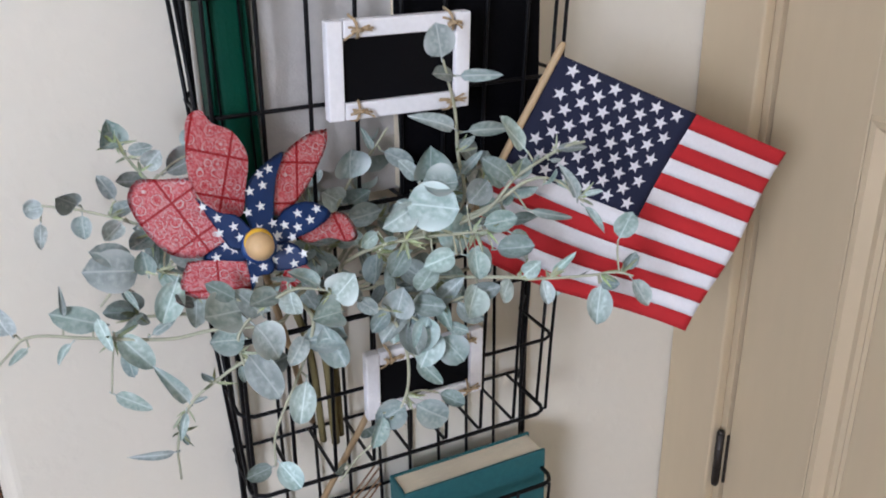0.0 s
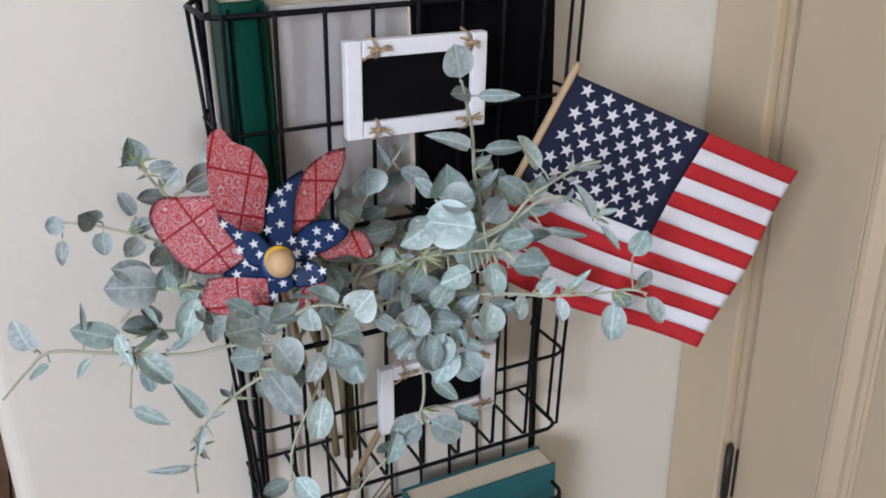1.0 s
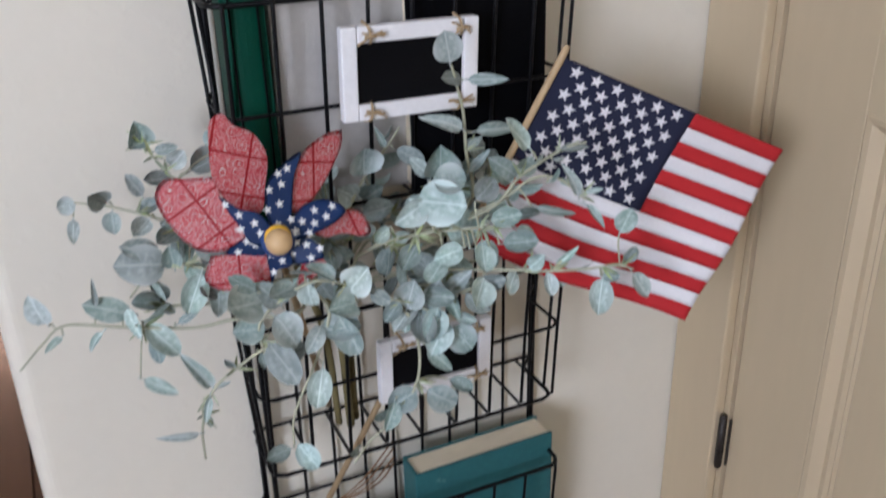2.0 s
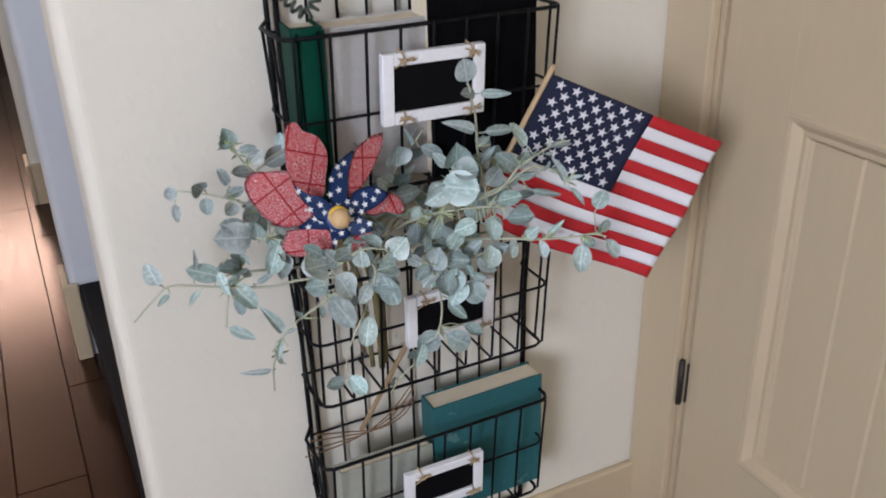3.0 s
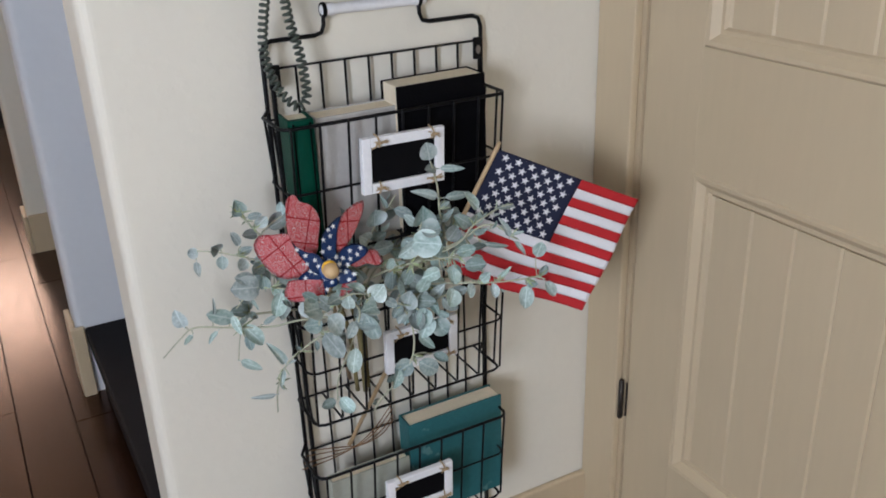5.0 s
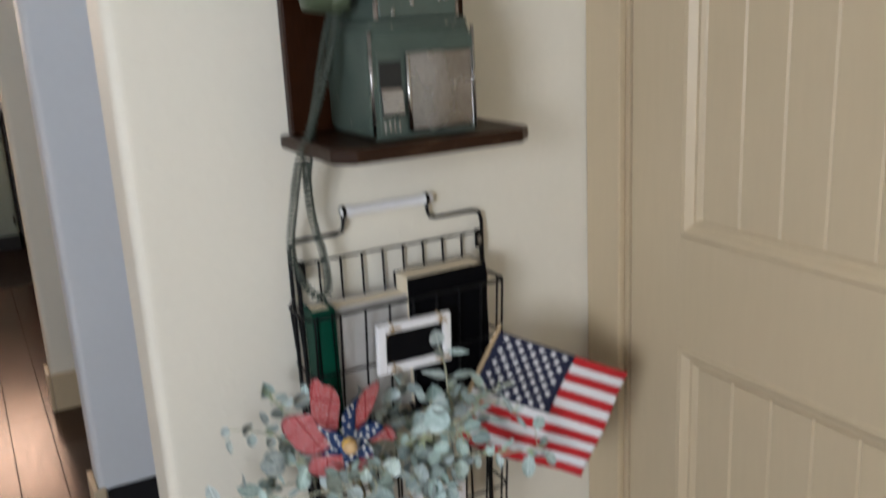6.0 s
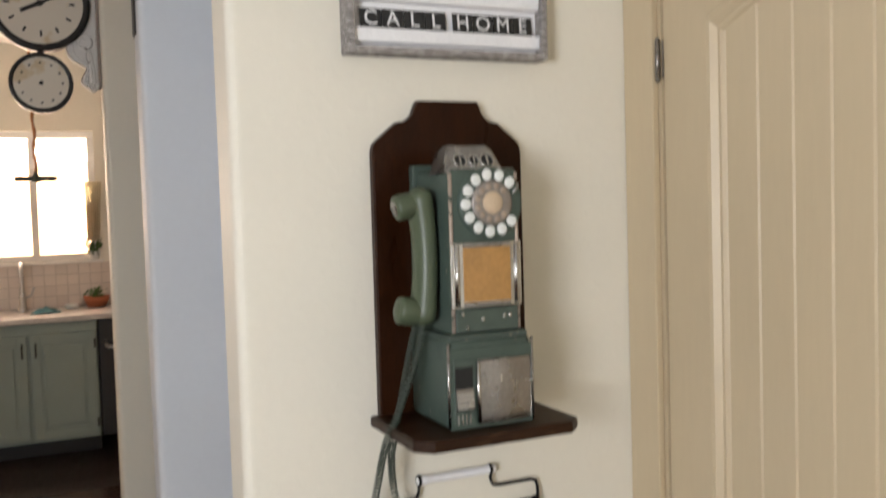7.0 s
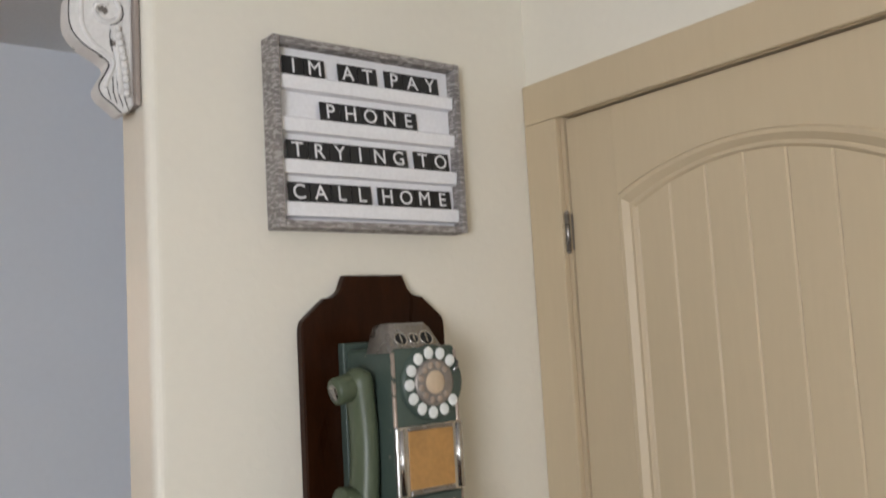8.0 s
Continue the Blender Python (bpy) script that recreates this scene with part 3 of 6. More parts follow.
# ---- the coin telephone ----
RUBBED = mat("rubbed_bare_edge", (0.46, 0.37, 0.31), 0.4, metal=0.3, vary=0.25, scale=60, wear=(0.07, 0.09, 0.075), wear_at=0.58, wear_scale=90)
def build_phone():
    ob = thing("coin_telephone", "vintage green rotary coin telephone with chrome trim, chipped enamel", "telephone", at=(-0.417, -0.1, 1.1925))
    B = -0.021                                  # back, against the board
    def at(x0, x1, y0, y1, z0, z1, bevel=0.0, seg=3):
        return box(x0 + 0.404, x1 + 0.404, y0 + 0.1, y1 + 0.1, z0 - 1.2, z1 - 1.2, bevel, seg)
    part("vault", at(-0.482, -0.328, -0.178, B, 1.2, 1.346, 0.012), PHONEGREEN, ob, "scuffed lower coin vault", True)
    part("vault_edge", at(-0.4815, -0.3285, -0.1815, -0.1765, 1.2005, 1.332, 0.0022), PHONEGREEN, ob, "chipped vault front")
    part("vault_collar", at(-0.478, -0.334, -0.177, B, 1.343, 1.352, 0.003), PHONEWORN, ob, "worn bare-metal collar")
    part("upper_housing", at(-0.466, -0.340, -0.166, B, 1.35, 1.620, 0.008), PHONEGREEN, ob, "", True)
    part("housing_back", at(-0.474, -0.332, -0.040, B - 0.0004, 1.35, 1.631, 0.003), PHONEGREEN, ob)
    for x in (-0.4655, -0.3405):
        part("edge_strip", tube([(x + 0.404 + (0.003 if x < -0.4 else -0.003), -0.0645, 0.155), (x + 0.404 + (0.003 if x < -0.4 else -0.003), -0.0645, 0.412)], 0.0034, 8), RUBBED, ob, "rubbed pinkish bare edge", True)
    for x in (-0.481, -0.329):
        part("edge_strip", tube([(x + 0.404, -0.0795, 0.004), (x + 0.404, -0.0795, 0.140)], 0.0026, 8), DULLSTEEL, ob, "rubbed steel edge", True)
    # coin head with three slots
    head = [(-0.470, 1.612), (-0.362, 1.612), (-0.374, 1.650), (-0.382, 1.658), (-0.450, 1.658), (-0.458, 1.650)]
    bm = prism([(x + 0.404, z - 1.2) for x, z in head], 0.066, "y", -0.066, 0.004)
    for v in bm.verts:                                    # the face leans back
        if v.co.y < -0.04:
            v.co.y += max(0, v.co.z - 0.412) * 0.55
    hd = part("coin_head", bm, DULLSTEEL, ob, "dull chrome coin head")
    for x, r in ((-0.438, 0.0095), (-0.413, 0.0075), (-0.389, 0.0105)):
        bm = moved(lathe([(r, 0), (r + 0.0028, 0.002), (r + 0.0035, 0.0), (r + 0.0035, -0.004)], 20), pose(x + 0.404, -0.0545, 1.633 - 1.2, 61, 0, 0))
        part("slot_rim", bm, CHROME, hd, "", True)
        part("slot", moved(lathe([(0, 0.0006), (r, 0.0006), (r, -0.003)], 20), pose(x + 0.404, -0.0545, 1.633 - 1.2, 61, 0, 0)), HOLESHADE, hd)
        part("coin_chute", moved(box(-0.0013, 0.0013, -r * 0.7, r * 0.7, 0.0002, 0.0012), pose(x + 0.404, -0.0545, 1.633 - 1.2, 61, 0, 0)), CHROME, hd)
    # dial
    dc = (-0.392 + 0.404, -0.067, 1.563 - 1.2)
    D = pose(*dc, 90, 0, 0)
    dial = part("dial", moved(lathe([(0, 0.006), (0.052, 0.006), (0.056, 0.005), (0.059, 0.0), (0.059, -0.003), (0.05, -0.006)], 48), D), PHONEGREEN, ob, "round rotary dial", True)
    for k in range(11):
        a = radians(44 + 27.6 * k)
        bm = lathe([(0, 0.0010), (0.0078, 0.0009), (0.0088, 0.0005), (0.0090, 0.0)], 16)
        moved(bm, D @ pose(0.0465 * math.cos(a), 0.0465 * math.sin(a), 0.006) @ Matrix.Rotation(a, 4, "Z") @ Matrix.Diagonal((1.08, 1.0, 1, 1)))
        nub = part("number_plate", bm, DIALWHITE, dial, "white enamel number spot", True)
    part("finger_wheel", moved(lathe([(0, 0.010), (0.019, 0.010), (0.033, 0.0095), (0.0365, 0.008), (0.037, 0.006)], 40), D), DIALMETAL, dial, "tarnished finger wheel", True)
    for k in range(10):
        a = radians(45 + 30 * k)
        part("finger_hole", moved(lathe([(0, 0.0109), (0.0045, 0.0109), (0.0052, 0.0102), (0.0054, 0.009)], 14), D @ pose(0.0275 * math.cos(a), 0.0275 * math.sin(a), 0)), HOLETAN, dial, "", True)
    part("centre_card", moved(lathe([(0, 0.0118), (0.0165, 0.0116), (0.018, 0.0105), (0.0185, 0.009)], 28), D), BEIGECARD, dial, "yellowed centre card", True)
    part("finger_stop", tube([(dc[0] + 0.050, dc[1] - 0.004, dc[2] + 0.030), (dc[0] + 0.043, dc[1] - 0.012, dc[2] + 0.022), (dc[0] + 0.036, dc[1] - 0.012, dc[2] + 0.016)], 0.0022, 8), DULLSTEEL, dial, "", True)
    # instruction card
    fr = part("card_frame", at(-0.468, -0.340, -0.1735, -0.165, 1.394, 1.500, 0.003), CHROME, ob, "bright chrome card frame")
    part("card", at(-0.447, -0.361, -0.1748, -0.1730, 1.404, 1.492, 0.001), TANCARD, fr, "tan instruction card")
    for x in (-0.458, -0.350):
        part("frame_side", tube([(x + 0.404, -0.0735, 1.398 - 1.2), (x + 0.404, -0.0735, 1.496 - 1.2)], 0.0045, 10), CHROME, fr, "", True)
    part("frame_top", at(-0.446, -0.362, -0.1760, -0.1735, 1.492, 1.498, 0.001), DULLSTEEL, fr)
    part("frame_bottom", at(-0.446, -0.362, -0.1760, -0.1735, 1.396, 1.402, 0.001), DULLSTEEL, fr)
    # plate below the card, with screws and buttons
    pl = part("lower_plate", at(-0.460, -0.346, -0.1695, -0.165, 1.354, 1.392, 0.003), PHONEWORN, ob, "chipped green plate with screws")
    for x, z in ((-0.448, 1.385), (-0.412, 1.374), (-0.372, 1.378), (-0.362, 1.378), (-0.44, 1.362)):
        part("screw", moved(lathe([(0, 0.002), (0.003, 0.0015), (0.0036, 0)], 12), pose(x + 0.404, -0.0697, z - 1.2, 90, 0, 0)), CHROME, pl, "", True)
    # vault door
    dr = part("vault_door", at(-0.432, -0.334, -0.1855, -0.1810, 1.207, 1.311, 0.004), DULLSTEEL, ob, "scuffed steel vault door", True)
    part("door_flange", tube([(-0.431 + 0.404, -0.0850, 0.010), (-0.431 + 0.404, -0.0850, 0.108)], 0.0035, 10), CHROME, dr, "", True)
    part("keyhole", at(-0.3905, -0.3885, -0.1862, -0.1850, 1.273, 1.283), CHROME, dr)
    part("keyhole", at(-0.3635, -0.3615, -0.1862, -0.1850, 1.262, 1.272), CHROME, dr)
    # coin return
    cr = part("coin_return", at(-0.474, -0.437, -0.1832, -0.1810, 1.208, 1.314, 0.001), PHONEWORN, ob, "chipped coin return surround")
    # solid dark block painted as the shade inside the coin return
    part("return_opening", at(-0.472, -0.440, -0.1840, -0.1815, 1.262, 1.302, 0.001), HOLESHADE, cr)
    bm = prism([(-0.1832 + 0.1, 1.230 - 1.2), (-0.1832 + 0.1, 1.268 - 1.2), (-0.187 + 0.1, 1.262 - 1.2), (-0.190 + 0.1, 1.235 - 1.2)], 0.030, "x", -0.471 + 0.404)
    part("return_cup", bm, DULLSTEEL, cr)
    for z in (1.240, 1.250, 1.258):
        part("cup_rib", at(-0.470, -0.441, -0.1905, -0.1868, z, z + 0.002), CHROME, cr)
    for x in (-0.469, -0.462, -0.455, -0.448):
        part("cast_rib", at(x, x + 0.003, -0.1842, -0.1830, 1.210, 1.226, 0.0006), DULLSTEEL, cr)
    # handpiece on its hook
    hook = part("hook", tube(curve_points([(-0.468 + 0.404, 0.010, 0.330), (-0.484 + 0.404, -0.004, 0.330), (-0.495 + 0.404, -0.012, 0.318)], 5), 0.004, 8), DULLSTEEL, ob, "steel cradle hook", True)
    hp = []
    rad = []
    for k in range(25):
        u = k / 24
        z = 0.164 + 0.228 * u
        bow = 0.010 * math.sin(math.pi * u)
        hp.append((-0.497 + 0.404 + bow, -0.012, z))
        end = max(0.0, abs(2 * u - 1) - 0.80) / 0.20                     # rounded ends
        rad.append((0.0205 + 0.003 * abs(2 * u - 1) ** 3) * math.sqrt(max(0.06, 1 - end ** 2.5)))
    bm = tube(hp, rad, 12)
    hs = part("handpiece", bm, OLIVE, ob, "olive green moulded handpiece", True)
    for v in hs.data.vertices:                       # the grip is deeper than wide
        v.co.y = -0.012 + (v.co.y + 0.012) * 1.35
    for z, r, tip in ((0.366, 0.0215, 0.042), (0.186, 0.0235, 0.043)):
        prof = [(0, tip), (r * 0.7, tip), (r * 0.95, tip - 0.003), (r, tip - 0.007), (r, 0.012), (r * 0.85, 0.002), (r * 0.55, -0.009), (0, -0.013)]
        lean = -90 + (-12 if z > 0.3 else 10)
        part("receiver" if z > 0.3 else "mouthpiece", moved(lathe(prof, 24), pose(-0.497 + 0.404, -0.012, z, 0, lean, 0)), OLIVE, hs, "", True)
        part("cap_grille", moved(lathe([(0, tip + 0.0015), (r * 0.55, tip + 0.001), (r * 0.62, tip - 0.001)], 20), pose(-0.497 + 0.404, -0.012, z, 0, lean, 0)), DULLSTEEL if z > 0.3 else OLIVE, hs, "", True)
    return ob


build_phone()


# ---- the coiled cord ----
def coil(points, turns_per_m, radius, wire, steps_each=9):
    line = curve_points(points, 14)
    lengths = [0.0]
    for a, b in zip(line, line[1:]):
        lengths.append(lengths[-1] + (b - a).length)
    total = lengths[-1]
    n = int(total * turns_per_m * steps_each)
    out, j = [], 0
    up = None
    for i in range(n + 1):
        s = total * i / n
        while j < len(line) - 2 and lengths[j + 1] < s:
            j += 1
        d = line[j + 1] - line[j]
        p = line[j] + d * ((s - lengths[j]) / max(1e-9, d.length))
        d.normalize()
        up = d.orthogonal().normalized() if up is None else (up - d * up.dot(d)).normalized()
        a = 2 * math.pi * i / steps_each
        out.append(p + (up * math.cos(a) + d.cross(up) * math.sin(a)) * radius)
    return tube(out, wire, 5)


cord = part("coiled_cable", coil([(-0.506, -0.112, 1.362), (-0.520, -0.115, 1.31), (-0.553, -0.105, 1.215), (-0.568, -0.085, 1.165), (-0.572, -0.055, 1.10), (-0.576, -0.035, 1.03), (-0.568, -0.045, 0.985),
                                (-0.553, -0.060, 0.960), (-0.540, -0.062, 0.956), (-0.531, -0.056, 0.972), (-0.532, -0.046, 1.02), (-0.541, -0.040, 1.07), (-0.551, -0.060, 1.13), (-0.554, -0.085, 1.17),
                                (-0.535, -0.080, 1.24), (-0.505, -0.062, 1.33), (-0.488, -0.055, 1.36), (-0.476, -0.055, 1.37)], 118, 0.0052, 0.0021), CORD, None, "", True)
tagged(cord, "dark green coiled rubber telephone cord hanging from the handpiece", "phone cord")


# ---- the letter board ----
def text_mesh(ch, size, depth=0.0004):
    cu = bpy.data.curves.new("letter", "FONT")
    cu.body, cu.size, cu.extrude, cu.align_x, cu.align_y = ch, size, depth, "CENTER", "CENTER"
    ob = new("letter_source", cu)
    dg = bpy.context.evaluated_depsgraph_get()
    me = bpy.data.meshes.new_from_object(ob.evaluated_get(dg))
    bpy.data.objects.remove(ob)
    bpy.data.curves.remove(cu)
    return me


def build_sign():
    x0, x1, z0, z1, d, b = -0.595, -0.213, 1.812, 2.128, 0.045, 0.012
    ob = thing("letter_board", "white letter board in a weathered grey wooden frame", "letter board", at=(x0, 0, z0))
    w, h = x1 - x0, z1 - z0
    part("frame_bar", box(0, b, -d, -0.001, 0, h, 0.002), GREYWOOD, ob)
    part("frame_bar", box(w - b, w, -d, -0.001, 0, h, 0.002), GREYWOOD, ob)
    part("frame_bar", box(b + 0.0003, w - b - 0.0003, -d + 0.001, -0.001, 0, b, 0.002), GREYWOOD, ob)
    part("frame_bar", box(b + 0.0003, w - b - 0.0003, -d + 0.001, -0.001, h - b, h, 0.002), GREYWOOD, ob)
    part("backing", box(b, w - b, -0.020, -0.010, b, h - b), SIGNWHITE, ob)
    meshes = {}
    tile_w, tile_h = 0.0401, 0.036
    tile_bm = box(-tile_w / 2 + 0.0005, tile_w / 2 - 0.0005, -0.001, 0.001, 0, tile_h, 0.0004)
    tile_me = bpy.data.meshes.new("tile")
    tile_bm.to_mesh(tile_me)
    tile_bm.free()
    tile_me.materials.append(TILEBLACK)
    rows = ((2.066, "IM AT PAY", 0.0, (0.62, 0.38)), (1.995, "PHONE", 0.067, ()), (1.925, "TRYING TO", 0.002, (0.32,)), (1.855, "CALL HOME", 0.002, (0.30,)))
    for z, words, start, gaps in rows:
        # a rail with a lip that holds the tiles
        zz = z - z0
        lip = [(-0.020, zz - 0.024), (-0.0345, zz - 0.022), (-0.0365, zz - 0.001), (-0.0345, zz + 0.001), (-0.0330, zz - 0.001), (-0.0310, zz - 0.003), (-0.020, zz - 0.003)]
        part("rail", prism([(p, q) for p, q in lip], w - 2 * b - 0.001, "x", b + 0.0005), SIGNWHITE, ob, "white plastic letter rail")
        x, g = 0.024 + start + tile_w / 2, 0
        for ch in words:
            if ch == " ":
                x += tile_w * gaps[g]
                g += 1
                continue
            tile = new("letter_tile", tile_me)
            tile.parent = ob
            tile.location = (x, -0.0285, zz - 0.001)
            tile.rotation_euler = (radians(-6), 0, 0)
            tile["label"] = "black tile with a white capital letter"
            if ch not in meshes:
                me = text_mesh(ch, 0.036)
                me.materials.clear()
                me.materials.append(LETTER)
                meshes[ch] = me
            lt = new("letter", meshes[ch])
            lt.parent = tile
            lt.rotation_euler = (radians(90), 0, 0)
            lt.location = (0, -0.0018, tile_h * 0.52)
            x += tile_w
    return ob


build_sign()


# ---- the flag on its stick ----
def cloth(name, base):
    return mat(name, base, 0.8, vary=0.05, scale=30, fine=0.03, fine_scale=400, bump=0.35, bump_scale=900)


FLAGRED, FLAGWHITE, FLAGBLUE = cloth("red_cotton", (0.46, 0.012, 0.016)), cloth("white_cotton", (0.76, 0.75, 0.77)), cloth("navy_cotton", (0.007, 0.010, 0.038))
STICK = mat("pale_wood_dowel", (0.50, 0.36, 0.20), 0.6, vary=0.15, scale=30, stretch=(4, 4, 0.6))
FA, FB, FC, FD = (Vector(p) for p in ((-0.308, -0.164, 0.883), (-0.110, -0.229, 0.788), (-0.209, -0.239, 0.636), (-0.379, -0.121, 0.715)))


def flag_point(u, v, lift=0.0):
    """A place on the waving cloth: u along the fly, v down the hoist."""
    top, low = FA.lerp(FB, u), FD.lerp(FC, u)
    p = top.lerp(low, v)
    n = (FB - FA).cross(FD - FA).normalized()
    if n.y > 0:
        n = -n
    wave = 0.007 * v * math.sin(5.2 * u + 0.4) * (0.3 + v) + 0.003 * math.sin(9 * v + 3 * u) * u - 0.004 * math.sin(math.pi * v) * (1 - u)
    sag = 0.006 * math.sin(math.pi * u) * v
    return p + n * (wave + lift) + Vector((0, 0, -sag))


def flag_sheet(u0, u1, v0, v1, nu, nv, thick=0.0006):
    bm = bmesh.new()
    g = [[[bm.verts.new(flag_point(u0 + (u1 - u0) * i / nu, v0 + (v1 - v0) * j / nv, s)) for j in range(nv + 1)] for i in range(nu + 1)] for s in (0.0, -thick)]
    for s in (0, 1):
        for i in range(nu):
            for j in range(nv):
                bm.faces.new((g[s][i][j], g[s][i + 1][j], g[s][i + 1][j + 1], g[s][i][j + 1]))
    for i in range(nu):
        for j in (0, nv):
            bm.faces.new((g[0][i][j], g[0][i + 1][j], g[1][i + 1][j], g[1][i][j]))
    for j in range(nv):
        for i in (0, nu):
            bm.faces.new((g[0][i][j], g[0][i][j + 1], g[1][i][j + 1], g[1][i][j]))
    return bm


def star_outline(r):
    return [((r if k % 2 == 0 else r * 0.40) * math.sin(math.pi * k / 5), (r if k % 2 == 0 else r * 0.40) * math.cos(math.pi * k / 5)) for k in range(10)]


def build_flag():
    ob = thing("small_flag", "small cotton stars and stripes flag on a wooden stick", "flag", at=(0, 0, 0))
    end = Vector((-0.512, -0.045, 0.40))
    d = (FA - end).normalized()
    part("stick", tube([end, FA + d * 0.004, FA + d * 0.010], [0.0033, 0.0033, 0.0022], 10), STICK, ob, "pale wooden dowel", True)
    CU, CV = 0.585, 7 / 13
    part("canton", flag_sheet(0.0, CU, 0.0, CV, 22, 16), FLAGBLUE, ob, "navy blue field", True)
    for k in range(13):
        u0 = CU + 0.0004 if k < 7 else 0.0
        part("stripe", flag_sheet(u0, 1.0, k / 13, (k + 0.998) / 13, 24 if k < 7 else 40, 3), FLAGRED if k % 2 == 0 else FLAGWHITE, ob, "", True)
    W, H = 0.225, 0.183
    for r in range(9):
        n = 6 if r % 2 == 0 else 5
        for c in range(n):
            u = CU * ((c + 0.5 + (0 if n == 6 else 0.5)) / 6 * 0.90 + 0.06)
            v = CV * ((r + 0.75) / 9.5)
            bm = bmesh.new()
            ring = [bm.verts.new(flag_point(u + x / W, v - y / H, 0.0006)) for x, y in star_outline(0.0064)]
            mid = bm.verts.new(flag_point(u, v, 0.0008))
            for k in range(10):
                bm.faces.new((mid, ring[k], ring[(k + 1) % 10]))
            part("star", bm, FLAGWHITE, ob)
    return ob


build_flag()


# ---- the pinwheel ----
def bandana():
    m = bpy.data.materials.new("red_bandana_print")
    m.use_nodes = True
    n, l = m.node_tree.nodes, m.node_tree.links
    b = n["Principled BSDF"]
    tc = n.new("ShaderNodeTexCoord")

    def vor(scale, feature="F1"):
        v = n.new("ShaderNodeTexVoronoi")
        v.feature = feature
        v.inputs["Scale"].default_value = scale
        l.new(tc.outputs["Object"], v.inputs["Vector"])
        return v

    def ramp(sock, stops):
        r = n.new("ShaderNodeValToRGB")
        r.color_ramp.interpolation = "CONSTANT"
        while len(r.color_ramp.elements) < len(stops):
            r.color_ramp.elements.new(0.5)
        for e, (p, c) in zip(r.color_ramp.elements, stops):
            e.position, e.color = p, (*c, 1)
        l.new(sock, r.inputs[0])
        return r.outputs[0]
    red, pink, white, dark = (0.72, 0.036, 0.052), (0.80, 0.17, 0.19), (0.86, 0.72, 0.72), (0.26, 0.03, 0.08)
    big = ramp(vor(115).outputs["Distance"], [(0, red), (0.12, white), (0.17, red), (0.28, pink), (0.36, red), (0.44, white), (0.50, red), (0.60, pink)])
    small = ramp(vor(560).outputs["Distance"], [(0, white), (0.20, red), (0.36, pink), (0.46, dark), (0.54, white)])
    mixc = n.new("ShaderNodeMix")
    mixc.data_type = "RGBA"
    mixc.inputs[0].default_value = 0.36
    l.new(big, mixc.inputs[6])
    l.new(small, mixc.inputs[7])
    # printed check lines
    br = n.new("ShaderNodeTexBrick")
    br.offset = 0.0
    for key, val in (("Scale", 1.0), ("Brick Width", 0.030), ("Row Height", 0.030), ("Mortar Size", 0.0009), ("Mortar Smooth", 0.0)):
        br.inputs[key].default_value = val
    br.inputs["Color1"].default_value = br.inputs["Color2"].default_value = (0, 0, 0, 1)
    br.inputs["Mortar"].default_value = (1, 1, 1, 1)
    l.new(tc.outputs["Object"], br.inputs["Vector"])
    fin = n.new("ShaderNodeMix")
    fin.data_type = "RGBA"
    l.new(br.outputs["Color"], fin.inputs[0])
    l.new(mixc.outputs[2], fin.inputs[6])
    fin.inputs[7].default_value = (0.50, 0.010, 0.018, 1)
    l.new(fin.outputs[2], b.inputs["Base Color"])
    b.inputs["Roughness"].default_value = 0.42
    b.inputs["Coat Weight"].default_value = 0.12
    return m


BANDANA = bandana()
PINBLUE = mat("navy_printed_card", (0.012, 0.05, 0.19), 0.42, vary=0.08, scale=60, fine=0.03, coat=0.2)
STARWHITE = mat("white_print", (0.76, 0.78, 0.80), 0.45, vary=0.03)
BALLWOOD = mat("pale_wooden_ball", (0.62, 0.42, 0.21), 0.5, vary=0.12, scale=120, bump=0.1)
YELLOW = mat("yellow_washer", (0.70, 0.42, 0.02), 0.5, vary=0.1, scale=100)


